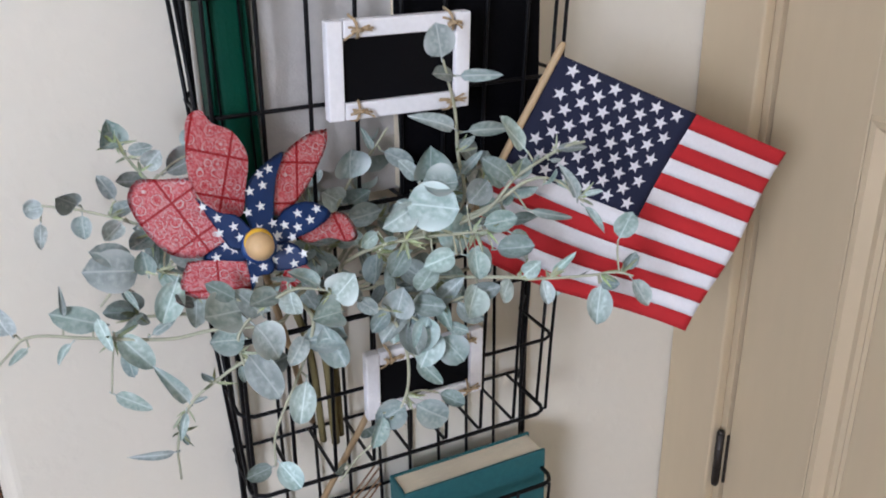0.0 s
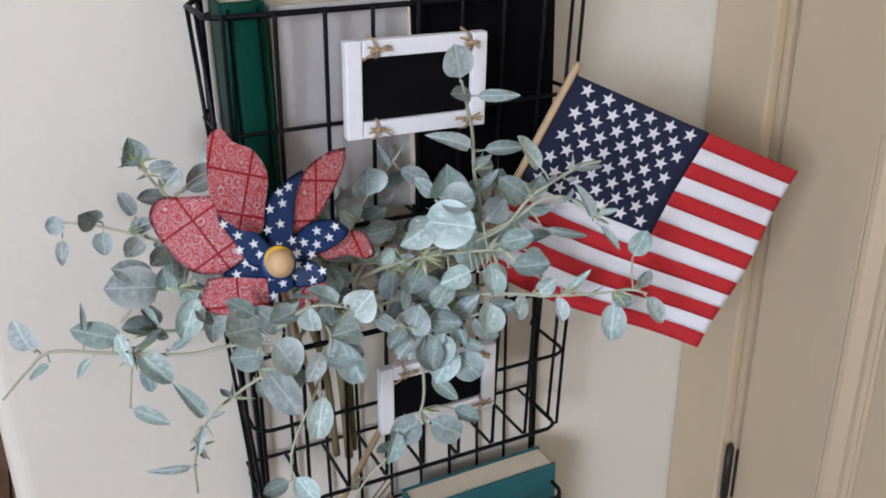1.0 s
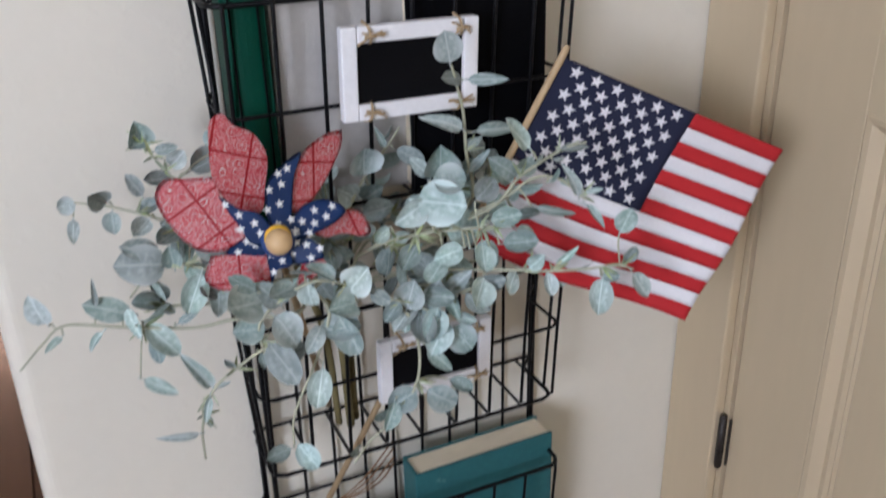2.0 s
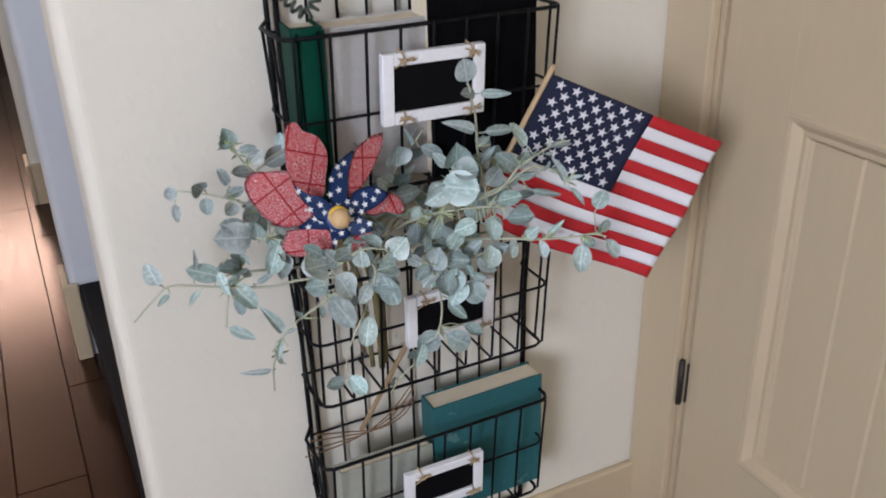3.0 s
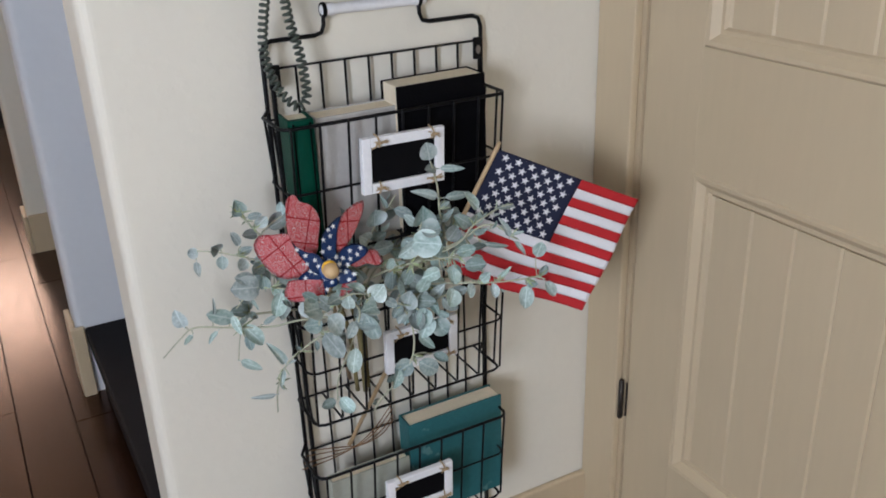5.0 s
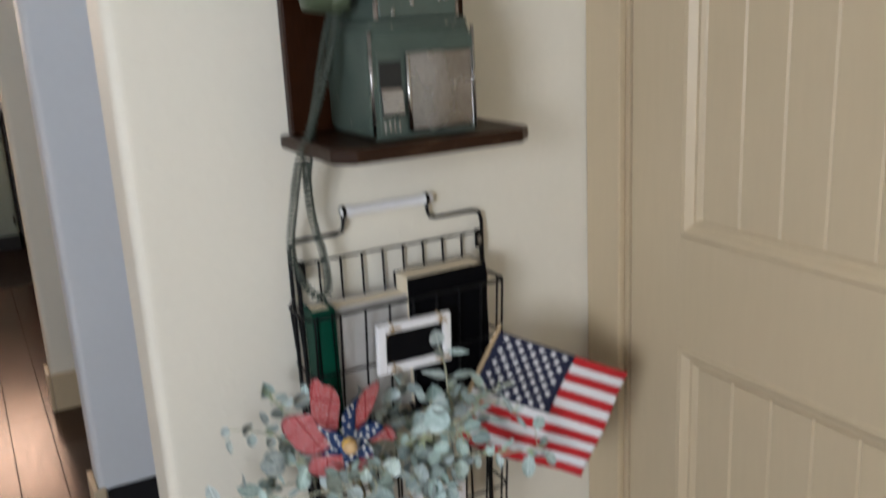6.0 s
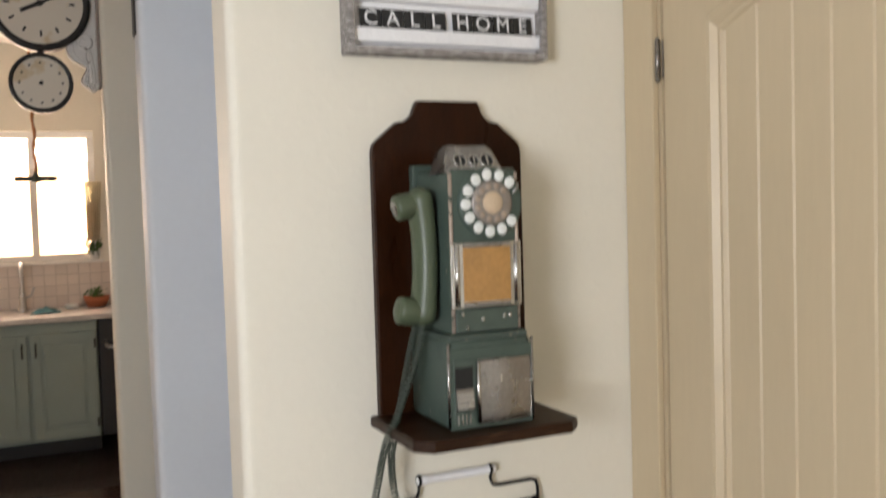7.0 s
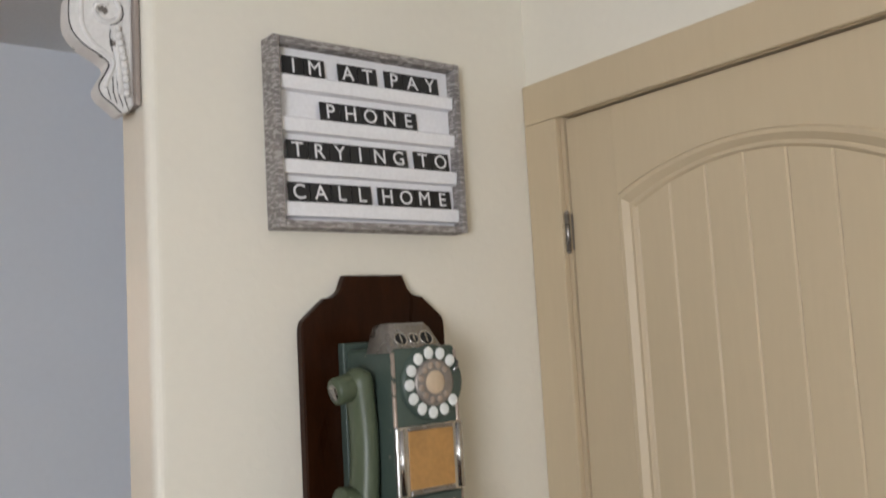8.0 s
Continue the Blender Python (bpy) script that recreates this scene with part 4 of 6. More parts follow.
def build_pinwheel():
    centre = Vector((-0.5675, -0.171, 0.771))
    ob = thing("pinwheel", "paper pinwheel, red bandana print outside and navy stars inside", "pinwheel", at=centre)
    ob.rotation_euler = look(centre, centre + Vector((0.10, 0.60, -0.22))).to_euler()

    # local frame: x right, y up, z towards the room, in units of U; a blade is a red lobe and a navy face folded in to the hub
    U = 0.000408

    def sheet(outline, lift, lean, cup, rings=6):
        """A curled paper sheet inside a smooth outline: lean tips it sideways and up, cup bows it."""
        loop = curve_points([(x * U, y * U, 0) for x, y in outline + outline[:1]], 5)[:-1]
        mid = sum(loop, Vector()) / len(loop)
        size = max((p - mid).length for p in loop)
        bm = bmesh.new()

        def height(p):
            q = p - mid
            return lift + lean[0] * q.x + lean[1] * q.y + cup * q.length_squared / size
        rows = []
        for k in range(rings):
            f = 1 - k / rings
            rows.append([bm.verts.new((*(mid + (p - mid) * f).xy, height(mid + (p - mid) * f))) for p in loop])
        centre_vert = bm.verts.new((*mid.xy, height(mid)))
        n = len(loop)
        for r0, r1 in zip(rows, rows[1:]):
            for i in range(n):
                bm.faces.new((r0[i], r0[(i + 1) % n], r1[(i + 1) % n], r1[i]))
        for i in range(n):
            bm.faces.new((rows[-1][i], rows[-1][(i + 1) % n], centre_vert))
        bmesh.ops.solidify(bm, geom=bm.faces[:], thickness=0.0004)
        return bm, height

    def blade(lobe, face, stars, turn, lobe_set, face_set):
        back = Matrix.Rotation(-turn, 4, "Z")
        ob_ = part("blade", moved(sheet(lobe, *lobe_set)[0], back), BANDANA, ob, "glossy red bandana-print blade", True)
        ob_.rotation_euler = (0, 0, turn)
        bm, height = sheet(face, *face_set)
        part("folded_face", moved(bm, back), PINBLUE, ob_, "navy folded face with white stars", True)
        for i, (x, y) in enumerate(stars):
            bm = bmesh.new()
            c, sn = math.cos(i * 1.3), math.sin(i * 1.3)
            pts = [Vector((x * U + p * c - q * sn, y * U + p * sn + q * c, 0)) for p, q in star_outline(0.0039)]
            bm.faces.new([bm.verts.new((p.x, p.y, height(p) + 0.0009)) for p in pts])
            part("star", moved(bm, back), STARWHITE, ob_)

    blade([(-104, 160), (-96, 228), (-70, 245), (-52, 222), (-18, 204), (3, 160), (-8, 100), (-22, 54), (-72, 74), (-100, 116)],
          [(-97, 96), (-60, 66), (-27, 54), (0, 4), (-44, -2), (-70, 42)],
          [(-64, 56), (-64, 30), (-38, 38), (-30, 18), (-86, 78)], -0.28, (0.000, (-0.22, 0.20), 0.010), (0.013, (0.05, -0.10), -0.004))
    blade([(-100, 132), (-150, 134), (-190, 136), (-210, 104), (-190, 50), (-152, 2), (-98, -10), (-50, 14), (-78, 56), (-94, 100)],
          [(-50, 18), (-8, 8), (0, -6), (-24, -24), (-66, -18), (-98, -10)],
          [(-42, -2), (-74, -12), (-22, -6), (-56, 6)], 0.52, (-0.001, (0.10, 0.05), 0.008), (0.012, (0.0, 0.1), -0.004))
    blade([(-124, -14), (-72, -16), (-26, -22), (-20, -52), (-28, -86), (-80, -87), (-122, -80), (-141, -56)],
          [(-24, -22), (0, -2), (24, -36), (16, -52), (-10, -56), (-20, -80), (-22, -50)],
          [(-16, -24), (-14, -58), (4, -38)], -0.03, (0.003, (0.25, 0.20), 0.012), (0.013, (0.0, 0.15), -0.004))
    blade([(153, 196), (118, 190), (70, 160), (44, 110), (34, 52), (62, 56), (98, 88), (132, 136), (150, 170)],
          [(-16, 52), (-10, 100), (14, 132), (64, 160), (46, 116), (34, 54), (26, 12), (0, 4)],
          [(-4, 96), (20, 104), (12, 68), (34, 132), (-12, 60), (30, 36), (16, 124), (4, 30)], -0.10, (-0.002, (-0.45, 0.10), 0.006), (0.013, (-0.35, 0.05), 0.010))
    blade([(66, 8), (108, 20), (146, 42), (174, 26), (186, -8), (166, -16), (128, -4), (92, -8)],
          [(2, 0), (32, 36), (62, 62), (104, 66), (134, 42), (104, 18), (62, 4), (30, -2)],
          [(76, 48), (96, 34), (50, 30), (72, 24), (36, 14), (30, -12 + 22), (110, 52), (60, 8)], 0.35, (-0.002, (-0.25, 0.20), 0.006), (0.012, (0.10, -0.45), 0.006))
    blade([(46, -44), (78, -44), (91, -64), (76, -74), (60, -84), (48, -96), (24, -100), (32, -80)],
          [(2, -2), (42, 2), (68, -10), (82, -40), (62, -48), (42, -50), (20, -44)],
          [(52, -14), (24, -30), (58, -40), (76, -24), (34, -8)], 0.6, (-0.003, (0.1, -0.1), 0.004), (0.012, (0.25, 0.1), -0.004))
    part("hub_disc", moved(lathe([(0, 0.0185), (0.011, 0.018), (0.013, 0.016), (0.013, 0.010)], 24), Matrix()), PINBLUE, ob, "", True)
    part("washer", moved(lathe([(0.004, 0.022), (0.0095, 0.0225), (0.0105, 0.021), (0.0095, 0.0195)], 20), pose(0, 0.0025, 0)), YELLOW, ob, "yellow washer", True)
    prof = [(0.0102 * math.sin(math.pi * k / 10), 0.0295 - 0.0102 * math.cos(math.pi * k / 10)) for k in range(11)]
    part("knob", lathe(prof, 24), BALLWOOD, ob, "pale wooden ball knob", True)
    inv = ob.rotation_euler.to_matrix().inverted()
    foot = inv @ (Vector((-0.507, -0.06, 0.53)) - centre)
    part("stick", tube([(0, 0, 0.02), (0, 0, -0.012), foot], 0.003, 8), STICK, ob, "thin wooden stick", True)
    return ob


build_pinwheel()


# ---- eucalyptus ----
def leaf_material(name, base, pale):
    m = bpy.data.materials.new(name)
    m.use_nodes = True
    n, l = m.node_tree.nodes, m.node_tree.links
    b = n["Principled BSDF"]
    tc, sep = n.new("ShaderNodeTexCoord"), n.new("ShaderNodeSeparateXYZ")
    l.new(tc.outputs["Object"], sep.inputs[0])
    ab = n.new("ShaderNodeMath")
    ab.operation = "ABSOLUTE"
    l.new(sep.outputs["X"], ab.inputs[0])
    rib = n.new("ShaderNodeMapRange")
    rib.inputs[1].default_value, rib.inputs[2].default_value, rib.inputs[3].default_value, rib.inputs[4].default_value = 0.006, 0.026, 0.6, 0.0
    l.new(ab.outputs[0], rib.inputs[0])
    # pale dusting that thickens towards the rim
    rim = n.new("ShaderNodeMapRange")
    rim.inputs[1].default_value, rim.inputs[2].default_value, rim.inputs[3].default_value, rim.inputs[4].default_value = 0.14, 0.46, 0.0, 0.75
    l.new(ab.outputs[0], rim.inputs[0])
    no = n.new("ShaderNodeTexNoise")
    no.inputs["Scale"].default_value, no.inputs["Detail"].default_value = 7.0, 8.0
    l.new(tc.outputs["Object"], no.inputs["Vector"])
    dust = n.new("ShaderNodeMapRange")
    dust.inputs[1].default_value, dust.inputs[2].default_value, dust.inputs[4].default_value = 0.40, 0.70, 0.5
    l.new(no.outputs[0], dust.inputs[0])
    m1, m2 = n.new("ShaderNodeMath"), n.new("ShaderNodeMath")
    m1.operation = m2.operation = "MAXIMUM"
    l.new(rib.outputs[0], m1.inputs[0])
    l.new(rim.outputs[0], m1.inputs[1])
    l.new(m1.outputs[0], m2.inputs[0])
    l.new(dust.outputs[0], m2.inputs[1])
    mix = n.new("ShaderNodeMix")
    mix.data_type = "RGBA"
    l.new(m2.outputs[0], mix.inputs[0])
    mix.inputs[6].default_value, mix.inputs[7].default_value = (*base, 1), (*pale, 1)
    oi = n.new("ShaderNodeObjectInfo")
    hs = n.new("ShaderNodeHueSaturation")
    for sock, lo, hi in (("Value", 0.60, 1.36), ("Hue", 0.475, 0.525), ("Saturation", 0.6, 1.2)):
        r = n.new("ShaderNodeMapRange")
        r.inputs[3].default_value, r.inputs[4].default_value = lo, hi
        if sock == "Value":
            l.new(oi.outputs["Random"], r.inputs[0])
        else:
            fr = n.new("ShaderNodeMath")
            fr.operation = "MULTIPLY"
            fr.inputs[1].default_value = 7.31 if sock == "Hue" else 13.7
            fx = n.new("ShaderNodeMath")
            fx.operation = "FRACT"
            l.new(oi.outputs["Random"], fr.inputs[0])
            l.new(fr.outputs[0], fx.inputs[0])
            l.new(fx.outputs[0], r.inputs[0])
        l.new(r.outputs[0], hs.inputs[sock])
    l.new(mix.outputs[2], hs.inputs["Color"])
    l.new(hs.outputs[0], b.inputs["Base Color"])
    b.inputs["Roughness"].default_value = 0.6
    b.inputs["Subsurface Weight"].default_value = 0.0
    bp = n.new("ShaderNodeBump")
    bp.inputs["Strength"].default_value = 0.25
    bp.inputs["Distance"].default_value = 0.002
    l.new(no.outputs[0], bp.inputs["Height"])
    l.new(bp.outputs[0], b.inputs["Normal"])
    return m


LEAF = leaf_material("dusty_eucalyptus_leaf", (0.265, 0.36, 0.328), (0.69, 0.77, 0.765))
GRASS = leaf_material("fresh_green_sprig", (0.27, 0.32, 0.15), (0.50, 0.56, 0.36))
STEM = mat("pale_green_stem", (0.46, 0.47, 0.34), 0.65, vary=0.15, scale=60, bump=0.2, bump_scale=300)
BARK = mat("brown_wrapped_stem", (0.17, 0.14, 0.055), 0.7, vary=0.25, scale=40, bump=0.4, bump_scale=200, stretch=(3, 3, 0.5))


def leaf_mesh(name, width, cup, bend, point, material, thick=0.016):
    """A leaf of length 1 along y: rounded, cupped along its rib and bent along its length."""
    bm = bmesh.new()
    ny, nx = 9, 4
    rows = []
    for i in range(ny + 1):
        t = i / ny
        w = width / 2 * (math.sin(math.pi * t ** (0.95 - 0.4 * point)) ** (0.52 + 0.25 * point) if 0 < t < 1 else 0.0) * (1 - point * t * 0.5)
        row = []
        for j in range(-nx, nx + 1):
            s = j / nx
            x = s * w
            z = cup * (s * s) * w + bend * t * t + 0.02 * math.sin(6 * t + 2 * s)
            row.append(bm.verts.new((x, 0.08 + t * 0.92, z)))
        rows.append(row)
    for a, b in zip(rows, rows[1:]):
        for j in range(2 * nx):
            bm.faces.new((a[j], a[j + 1], b[j + 1], b[j]))
    tube([(0, -0.06, -0.02), (0, 0.05, 0.0), (0, 0.12, 0.002)], [0.022, 0.018, 0.008], 5, bm)
    bmesh.ops.remove_doubles(bm, verts=bm.verts[:], dist=0.0005)
    me = bpy.data.meshes.new(name)
    bm.to_mesh(me)
    bm.free()
    me.materials.append(material)
    me.shade_smooth()
    return me


LEAVES = {}


def leaf_for(width, rnd):
    key = (round(width * 10), rnd.randrange(7))
    if key not in LEAVES:
        r = random.Random(str(key))
        LEAVES[key] = leaf_mesh("leaf", key[0] / 10, r.uniform(0.1, 0.9), r.uniform(-0.5, 0.35), 0.40 if key[0] < 5 else 0.04, LEAF)
    return LEAVES[key]


SPRIG = [leaf_mesh("needle_leaf", 0.16, 0.3, b, 0.6, GRASS) for b in (-0.3, 0.1, 0.3)]


def put_leaf(me, parent, p, along, face, size, name="leaf"):
    y = along.normalized()
    z = (face - y * face.dot(y)).normalized()
    x = y.cross(z)
    ob = new(name, me)
    ob.parent = parent
    m = Matrix((x, y, z)).transposed().to_4x4()
    m.translation = p
    ob.matrix_local = m @ Matrix.Diagonal((size, size, size, 1))
    return ob


ROOM = Vector((-0.25, -0.86, 0.42)).normalized()
spray_count = 0


def spray(points, leaf, width, pairs, tip=True, sprig=0.5):
    """One stem with pairs of leaves along it and a leaf at its tip."""
    global spray_count
    rnd = random.Random(100 + spray_count)
    spray_count += 1
    ob = thing("eucalyptus_stem", "artificial eucalyptus stem with dusty blue-green leaves" if width > 0.45 else "artificial eucalyptus stem with slender grey-green leaves", "artificial plant", "eucalyptus stems in the rack")
    root = Vector((-0.50 + rnd.uniform(-0.03, 0.03), -0.065, 0.66))
    first = Vector(points[0])
    line = curve_points([root.lerp(first, 0.45)] + list(points), 7)
    n = len(line)
    part("stem", tube(line, [0.0017 - 0.0008 * i / n for i in range(n)], 6), STEM, ob, "", True)
    slots = [0.30 + 0.70 * (k + 0.55) / pairs for k in range(pairs)]
    for i, s in enumerate(slots):
        j = min(n - 2, int(s * (n - 1)))
        p, d = line[j], (line[j + 1] - line[j]).normalized()
        side = d.cross(ROOM).normalized()
        roll = rnd.uniform(-0.9, 0.9)
        for sg in (-1, 1):
            if rnd.random() < 0.15:
                continue
            spread = rnd.uniform(0.5, 1.1)
            along = (d * (1 - 0.45 * spread) + side * sg * spread + ROOM * rnd.uniform(-0.25, 0.55) + Vector((0, 0, -0.15))).normalized()
            face = (ROOM + Vector((rnd.uniform(-0.95, 0.95), rnd.uniform(-0.4, 0.5), rnd.uniform(-0.7, 0.8))) + side * roll * 0.4).normalized()
            if rnd.random() < 0.35:                      # some leaves stand edge-on or show their backs
                face = (face + side * sg * rnd.uniform(-1.6, 1.6) + Vector((0, 0, rnd.uniform(-1.2, 1.2)))).normalized()
            put_leaf(leaf_for(width * rnd.uniform(0.75, 1.05), rnd), ob, p, along, face, leaf * rnd.uniform(0.5, 1.12))
        if rnd.random() < sprig:
            for k in range(5):
                along = (d + side * rnd.uniform(-0.9, 0.9) + ROOM * rnd.uniform(-0.3, 0.7)).normalized()
                put_leaf(SPRIG[k % 3], ob, p, along, ROOM, rnd.uniform(0.012, 0.024), "needle_leaf")
    if tip:
        d = (line[-1] - line[-2]).normalized()
        face = (ROOM + Vector((rnd.uniform(-0.3, 0.3), 0, rnd.uniform(-0.3, 0.3)))).normalized()
        put_leaf(leaf_for(width, rnd), ob, line[-1], d + ROOM * 0.15, face, leaf * 0.95)
    return ob


TWIG_RND = random.Random(41)


def twig(label, stem, leaves):
    """One stem with leaves set one by one: where each is joined, where its tip points (x and z) and how broad it is."""
    rnd = TWIG_RND
    ob = thing("eucalyptus_stem", label, "artificial plant", "eucalyptus stems in the rack")
    line = curve_points([Vector((-0.50, -0.08, 0.69)).lerp(Vector(stem[0]), 0.55)] + list(stem), 7)
    n = len(line)
    part("stem", tube(line, [0.0018 - 0.0009 * i / n for i in range(n)], 6), STEM, ob, "", True)
    for x, y, z, tx, tz, ratio in leaves:
        p = Vector((x, y, z))
        along = Vector((tx, y - 0.006 + rnd.uniform(-0.012, 0.008), tz)) - p
        face = ROOM + Vector((rnd.uniform(-0.45, 0.45), rnd.uniform(-0.2, 0.2), rnd.uniform(-0.35, 0.45)))
        put_leaf(leaf_for(min(1.0, ratio * 1.06), rnd), ob, p, along, face, along.length * 1.02)
        near = min(line, key=lambda q: (q - p).length)
        if (near - p).length > 0.004:
            part("petiole", tube(curve_points([near, near.lerp(p, 0.5) + Vector((0, 0.002, 0.002)), p], 3), 0.0008, 5), STEM, ob, "", True)
        if rnd.random() < 0.35:
            for k in range(4):
                way = along.normalized() * 0.5 + Vector((rnd.uniform(-0.9, 0.9), rnd.uniform(-0.6, 0.1), rnd.uniform(-0.5, 0.9)))
                put_leaf(SPRIG[k % 3], ob, near, way, ROOM, rnd.uniform(0.010, 0.020), "needle_leaf")
    return ob


spray([(-0.434, -0.15, 0.691), (-0.427, -0.19, 0.699), (-0.412, -0.2, 0.705)], 0.034, 0.50, 3)
spray([(-0.46, -0.14, 0.704), (-0.457, -0.18, 0.702), (-0.457, -0.19, 0.691)], 0.034, 0.70, 3)
spray([(-0.454, -0.08, 0.747), (-0.46, -0.075, 0.778), (-0.449, -0.07, 0.8)], 0.036, 0.85, 2)
spray([(-0.498, -0.09, 0.749), (-0.505, -0.085, 0.769), (-0.507, -0.08, 0.783)], 0.034, 0.80, 2)
spray([(-0.375, -0.13, 0.76), (-0.364, -0.14, 0.782), (-0.377, -0.15, 0.8)], 0.032, 0.70, 2)
spray([(-0.352, -0.15, 0.737), (-0.368, -0.18, 0.772), (-0.364, -0.19, 0.794)], 0.032, 0.55, 3)
spray([(-0.475, -0.12, 0.73), (-0.463, -0.15, 0.735), (-0.452, -0.16, 0.727)], 0.032, 0.70, 3)

twig("long trailing eucalyptus stem with pale blue-green drooping leaves",
     [(-0.554, -0.150, 0.692), (-0.602, -0.139, 0.693), (-0.635, -0.128, 0.688), (-0.688, -0.117, 0.697), (-0.730, -0.107, 0.704), (-0.749, -0.096, 0.687), (-0.771, -0.085, 0.661)],
     [(-0.742, -0.107, 0.707, -0.752, 0.734, 0.60), (-0.733, -0.107, 0.696, -0.748, 0.690, 0.40), (-0.677, -0.117, 0.706, -0.713, 0.725, 0.50),
      (-0.683, -0.117, 0.715, -0.676, 0.689, 0.35), (-0.672, -0.117, 0.697, -0.649, 0.670, 0.50), (-0.666, -0.117, 0.684, -0.665, 0.660, 0.50),
      (-0.702, -0.117, 0.698, -0.720, 0.681, 0.28), (-0.705, -0.117, 0.719, -0.704, 0.743, 0.22), (-0.682, -0.117, 0.646, -0.655, 0.629, 0.40),
      (-0.648, -0.128, 0.694, -0.625, 0.707, 0.30)])
twig("slender trailing eucalyptus stem with thin pointed leaves",
     [(-0.570, -0.170, 0.686), (-0.601, -0.160, 0.664), (-0.628, -0.150, 0.639), (-0.641, -0.140, 0.600), (-0.642, -0.130, 0.558)],
     [(-0.628, -0.150, 0.639, -0.647, 0.678, 0.30), (-0.632, -0.150, 0.635, -0.641, 0.614, 0.32), (-0.642, -0.140, 0.592, -0.675, 0.603, 0.16),
      (-0.628, -0.150, 0.640, -0.615, 0.644, 0.25), (-0.637, -0.140, 0.609, -0.635, 0.601, 0.50), (-0.610, -0.160, 0.661, -0.620, 0.678, 0.30),
      (-0.589, -0.160, 0.670, -0.585, 0.651, 0.40)])
twig("eucalyptus stem with round dusty leaves standing against the wall",
     [(-0.587, -0.120, 0.747), (-0.612, -0.103, 0.784), (-0.635, -0.087, 0.817), (-0.649, -0.070, 0.839)],
     [(-0.647, -0.070, 0.829, -0.648, 0.852, 0.85), (-0.640, -0.087, 0.830, -0.622, 0.833, 0.50), (-0.637, -0.070, 0.837, -0.658, 0.831, 0.60),
      (-0.615, -0.087, 0.808, -0.584, 0.817, 0.70), (-0.626, -0.087, 0.804, -0.652, 0.810, 0.50), (-0.618, -0.103, 0.790, -0.640, 0.804, 0.55),
      (-0.629, -0.087, 0.814, -0.616, 0.832, 0.60), (-0.592, -0.087, 0.822, -0.591, 0.843, 0.60), (-0.613, -0.103, 0.775, -0.639, 0.785, 0.60)])
twig("eucalyptus stem with small dusty leaves reaching out sideways",
     [(-0.589, -0.130, 0.751), (-0.634, -0.110, 0.775), (-0.677, -0.090, 0.790), (-0.704, -0.070, 0.792)],
     [(-0.702, -0.070, 0.791, -0.717, 0.790, 1.00), (-0.707, -0.070, 0.780, -0.712, 0.761, 0.35), (-0.679, -0.090, 0.794, -0.697, 0.812, 0.65),
      (-0.678, -0.090, 0.788, -0.681, 0.771, 0.80), (-0.653, -0.090, 0.794, -0.662, 0.816, 0.45), (-0.652, -0.110, 0.784, -0.670, 0.774, 0.60),
      (-0.630, -0.110, 0.771, -0.653, 0.763, 0.60), (-0.659, -0.090, 0.784, -0.643, 0.794, 0.50)])
twig("eucalyptus stem with large oval dusty leaves",
     [(-0.579, -0.170, 0.737), (-0.617, -0.160, 0.751), (-0.643, -0.150, 0.759), (-0.657, -0.140, 0.755), (-0.679, -0.130, 0.728)],
     [(-0.647, -0.150, 0.759, -0.683, 0.770, 0.72), (-0.651, -0.140, 0.764, -0.678, 0.782, 0.50), (-0.625, -0.160, 0.753, -0.641, 0.724, 0.60),
      (-0.629, -0.150, 0.772, -0.604, 0.761, 0.65), (-0.637, -0.150, 0.760, -0.621, 0.738, 0.60), (-0.644, -0.150, 0.753, -0.646, 0.778, 0.60),
      (-0.662, -0.140, 0.743, -0.653, 0.727, 0.30), (-0.615, -0.160, 0.732, -0.636, 0.739, 0.50), (-0.608, -0.160, 0.744, -0.590, 0.747, 0.50)])
twig("eucalyptus stem with broad rounded leaves hanging in front",
     [(-0.557, -0.200, 0.743), (-0.579, -0.200, 0.732), (-0.595, -0.200, 0.715), (-0.592, -0.200, 0.683)],
     [(-0.588, -0.200, 0.736, -0.623, 0.744, 0.75), (-0.588, -0.200, 0.712, -0.615, 0.716, 0.78), (-0.591, -0.200, 0.702, -0.572, 0.668, 0.55),
      (-0.575, -0.200, 0.727, -0.591, 0.751, 0.60), (-0.584, -0.200, 0.724, -0.566, 0.700, 0.80), (-0.593, -0.200, 0.745, -0.612, 0.763, 0.50)])
twig("drooping eucalyptus stem with rounded leaves hanging in front",
     [(-0.549, -0.200, 0.735), (-0.538, -0.198, 0.712), (-0.552, -0.195, 0.669), (-0.573, -0.192, 0.622), (-0.576, -0.190, 0.589)],
     [(-0.550, -0.198, 0.699, -0.516, 0.694, 0.70), (-0.546, -0.195, 0.665, -0.554, 0.632, 0.55), (-0.574, -0.190, 0.593, -0.561, 0.572, 0.70),
      (-0.557, -0.195, 0.688, -0.580, 0.680, 0.80), (-0.545, -0.198, 0.704, -0.560, 0.689, 0.60), (-0.577, -0.190, 0.589, -0.600, 0.585, 0.60),
      (-0.532, -0.198, 0.710, -0.517, 0.676, 0.60)])
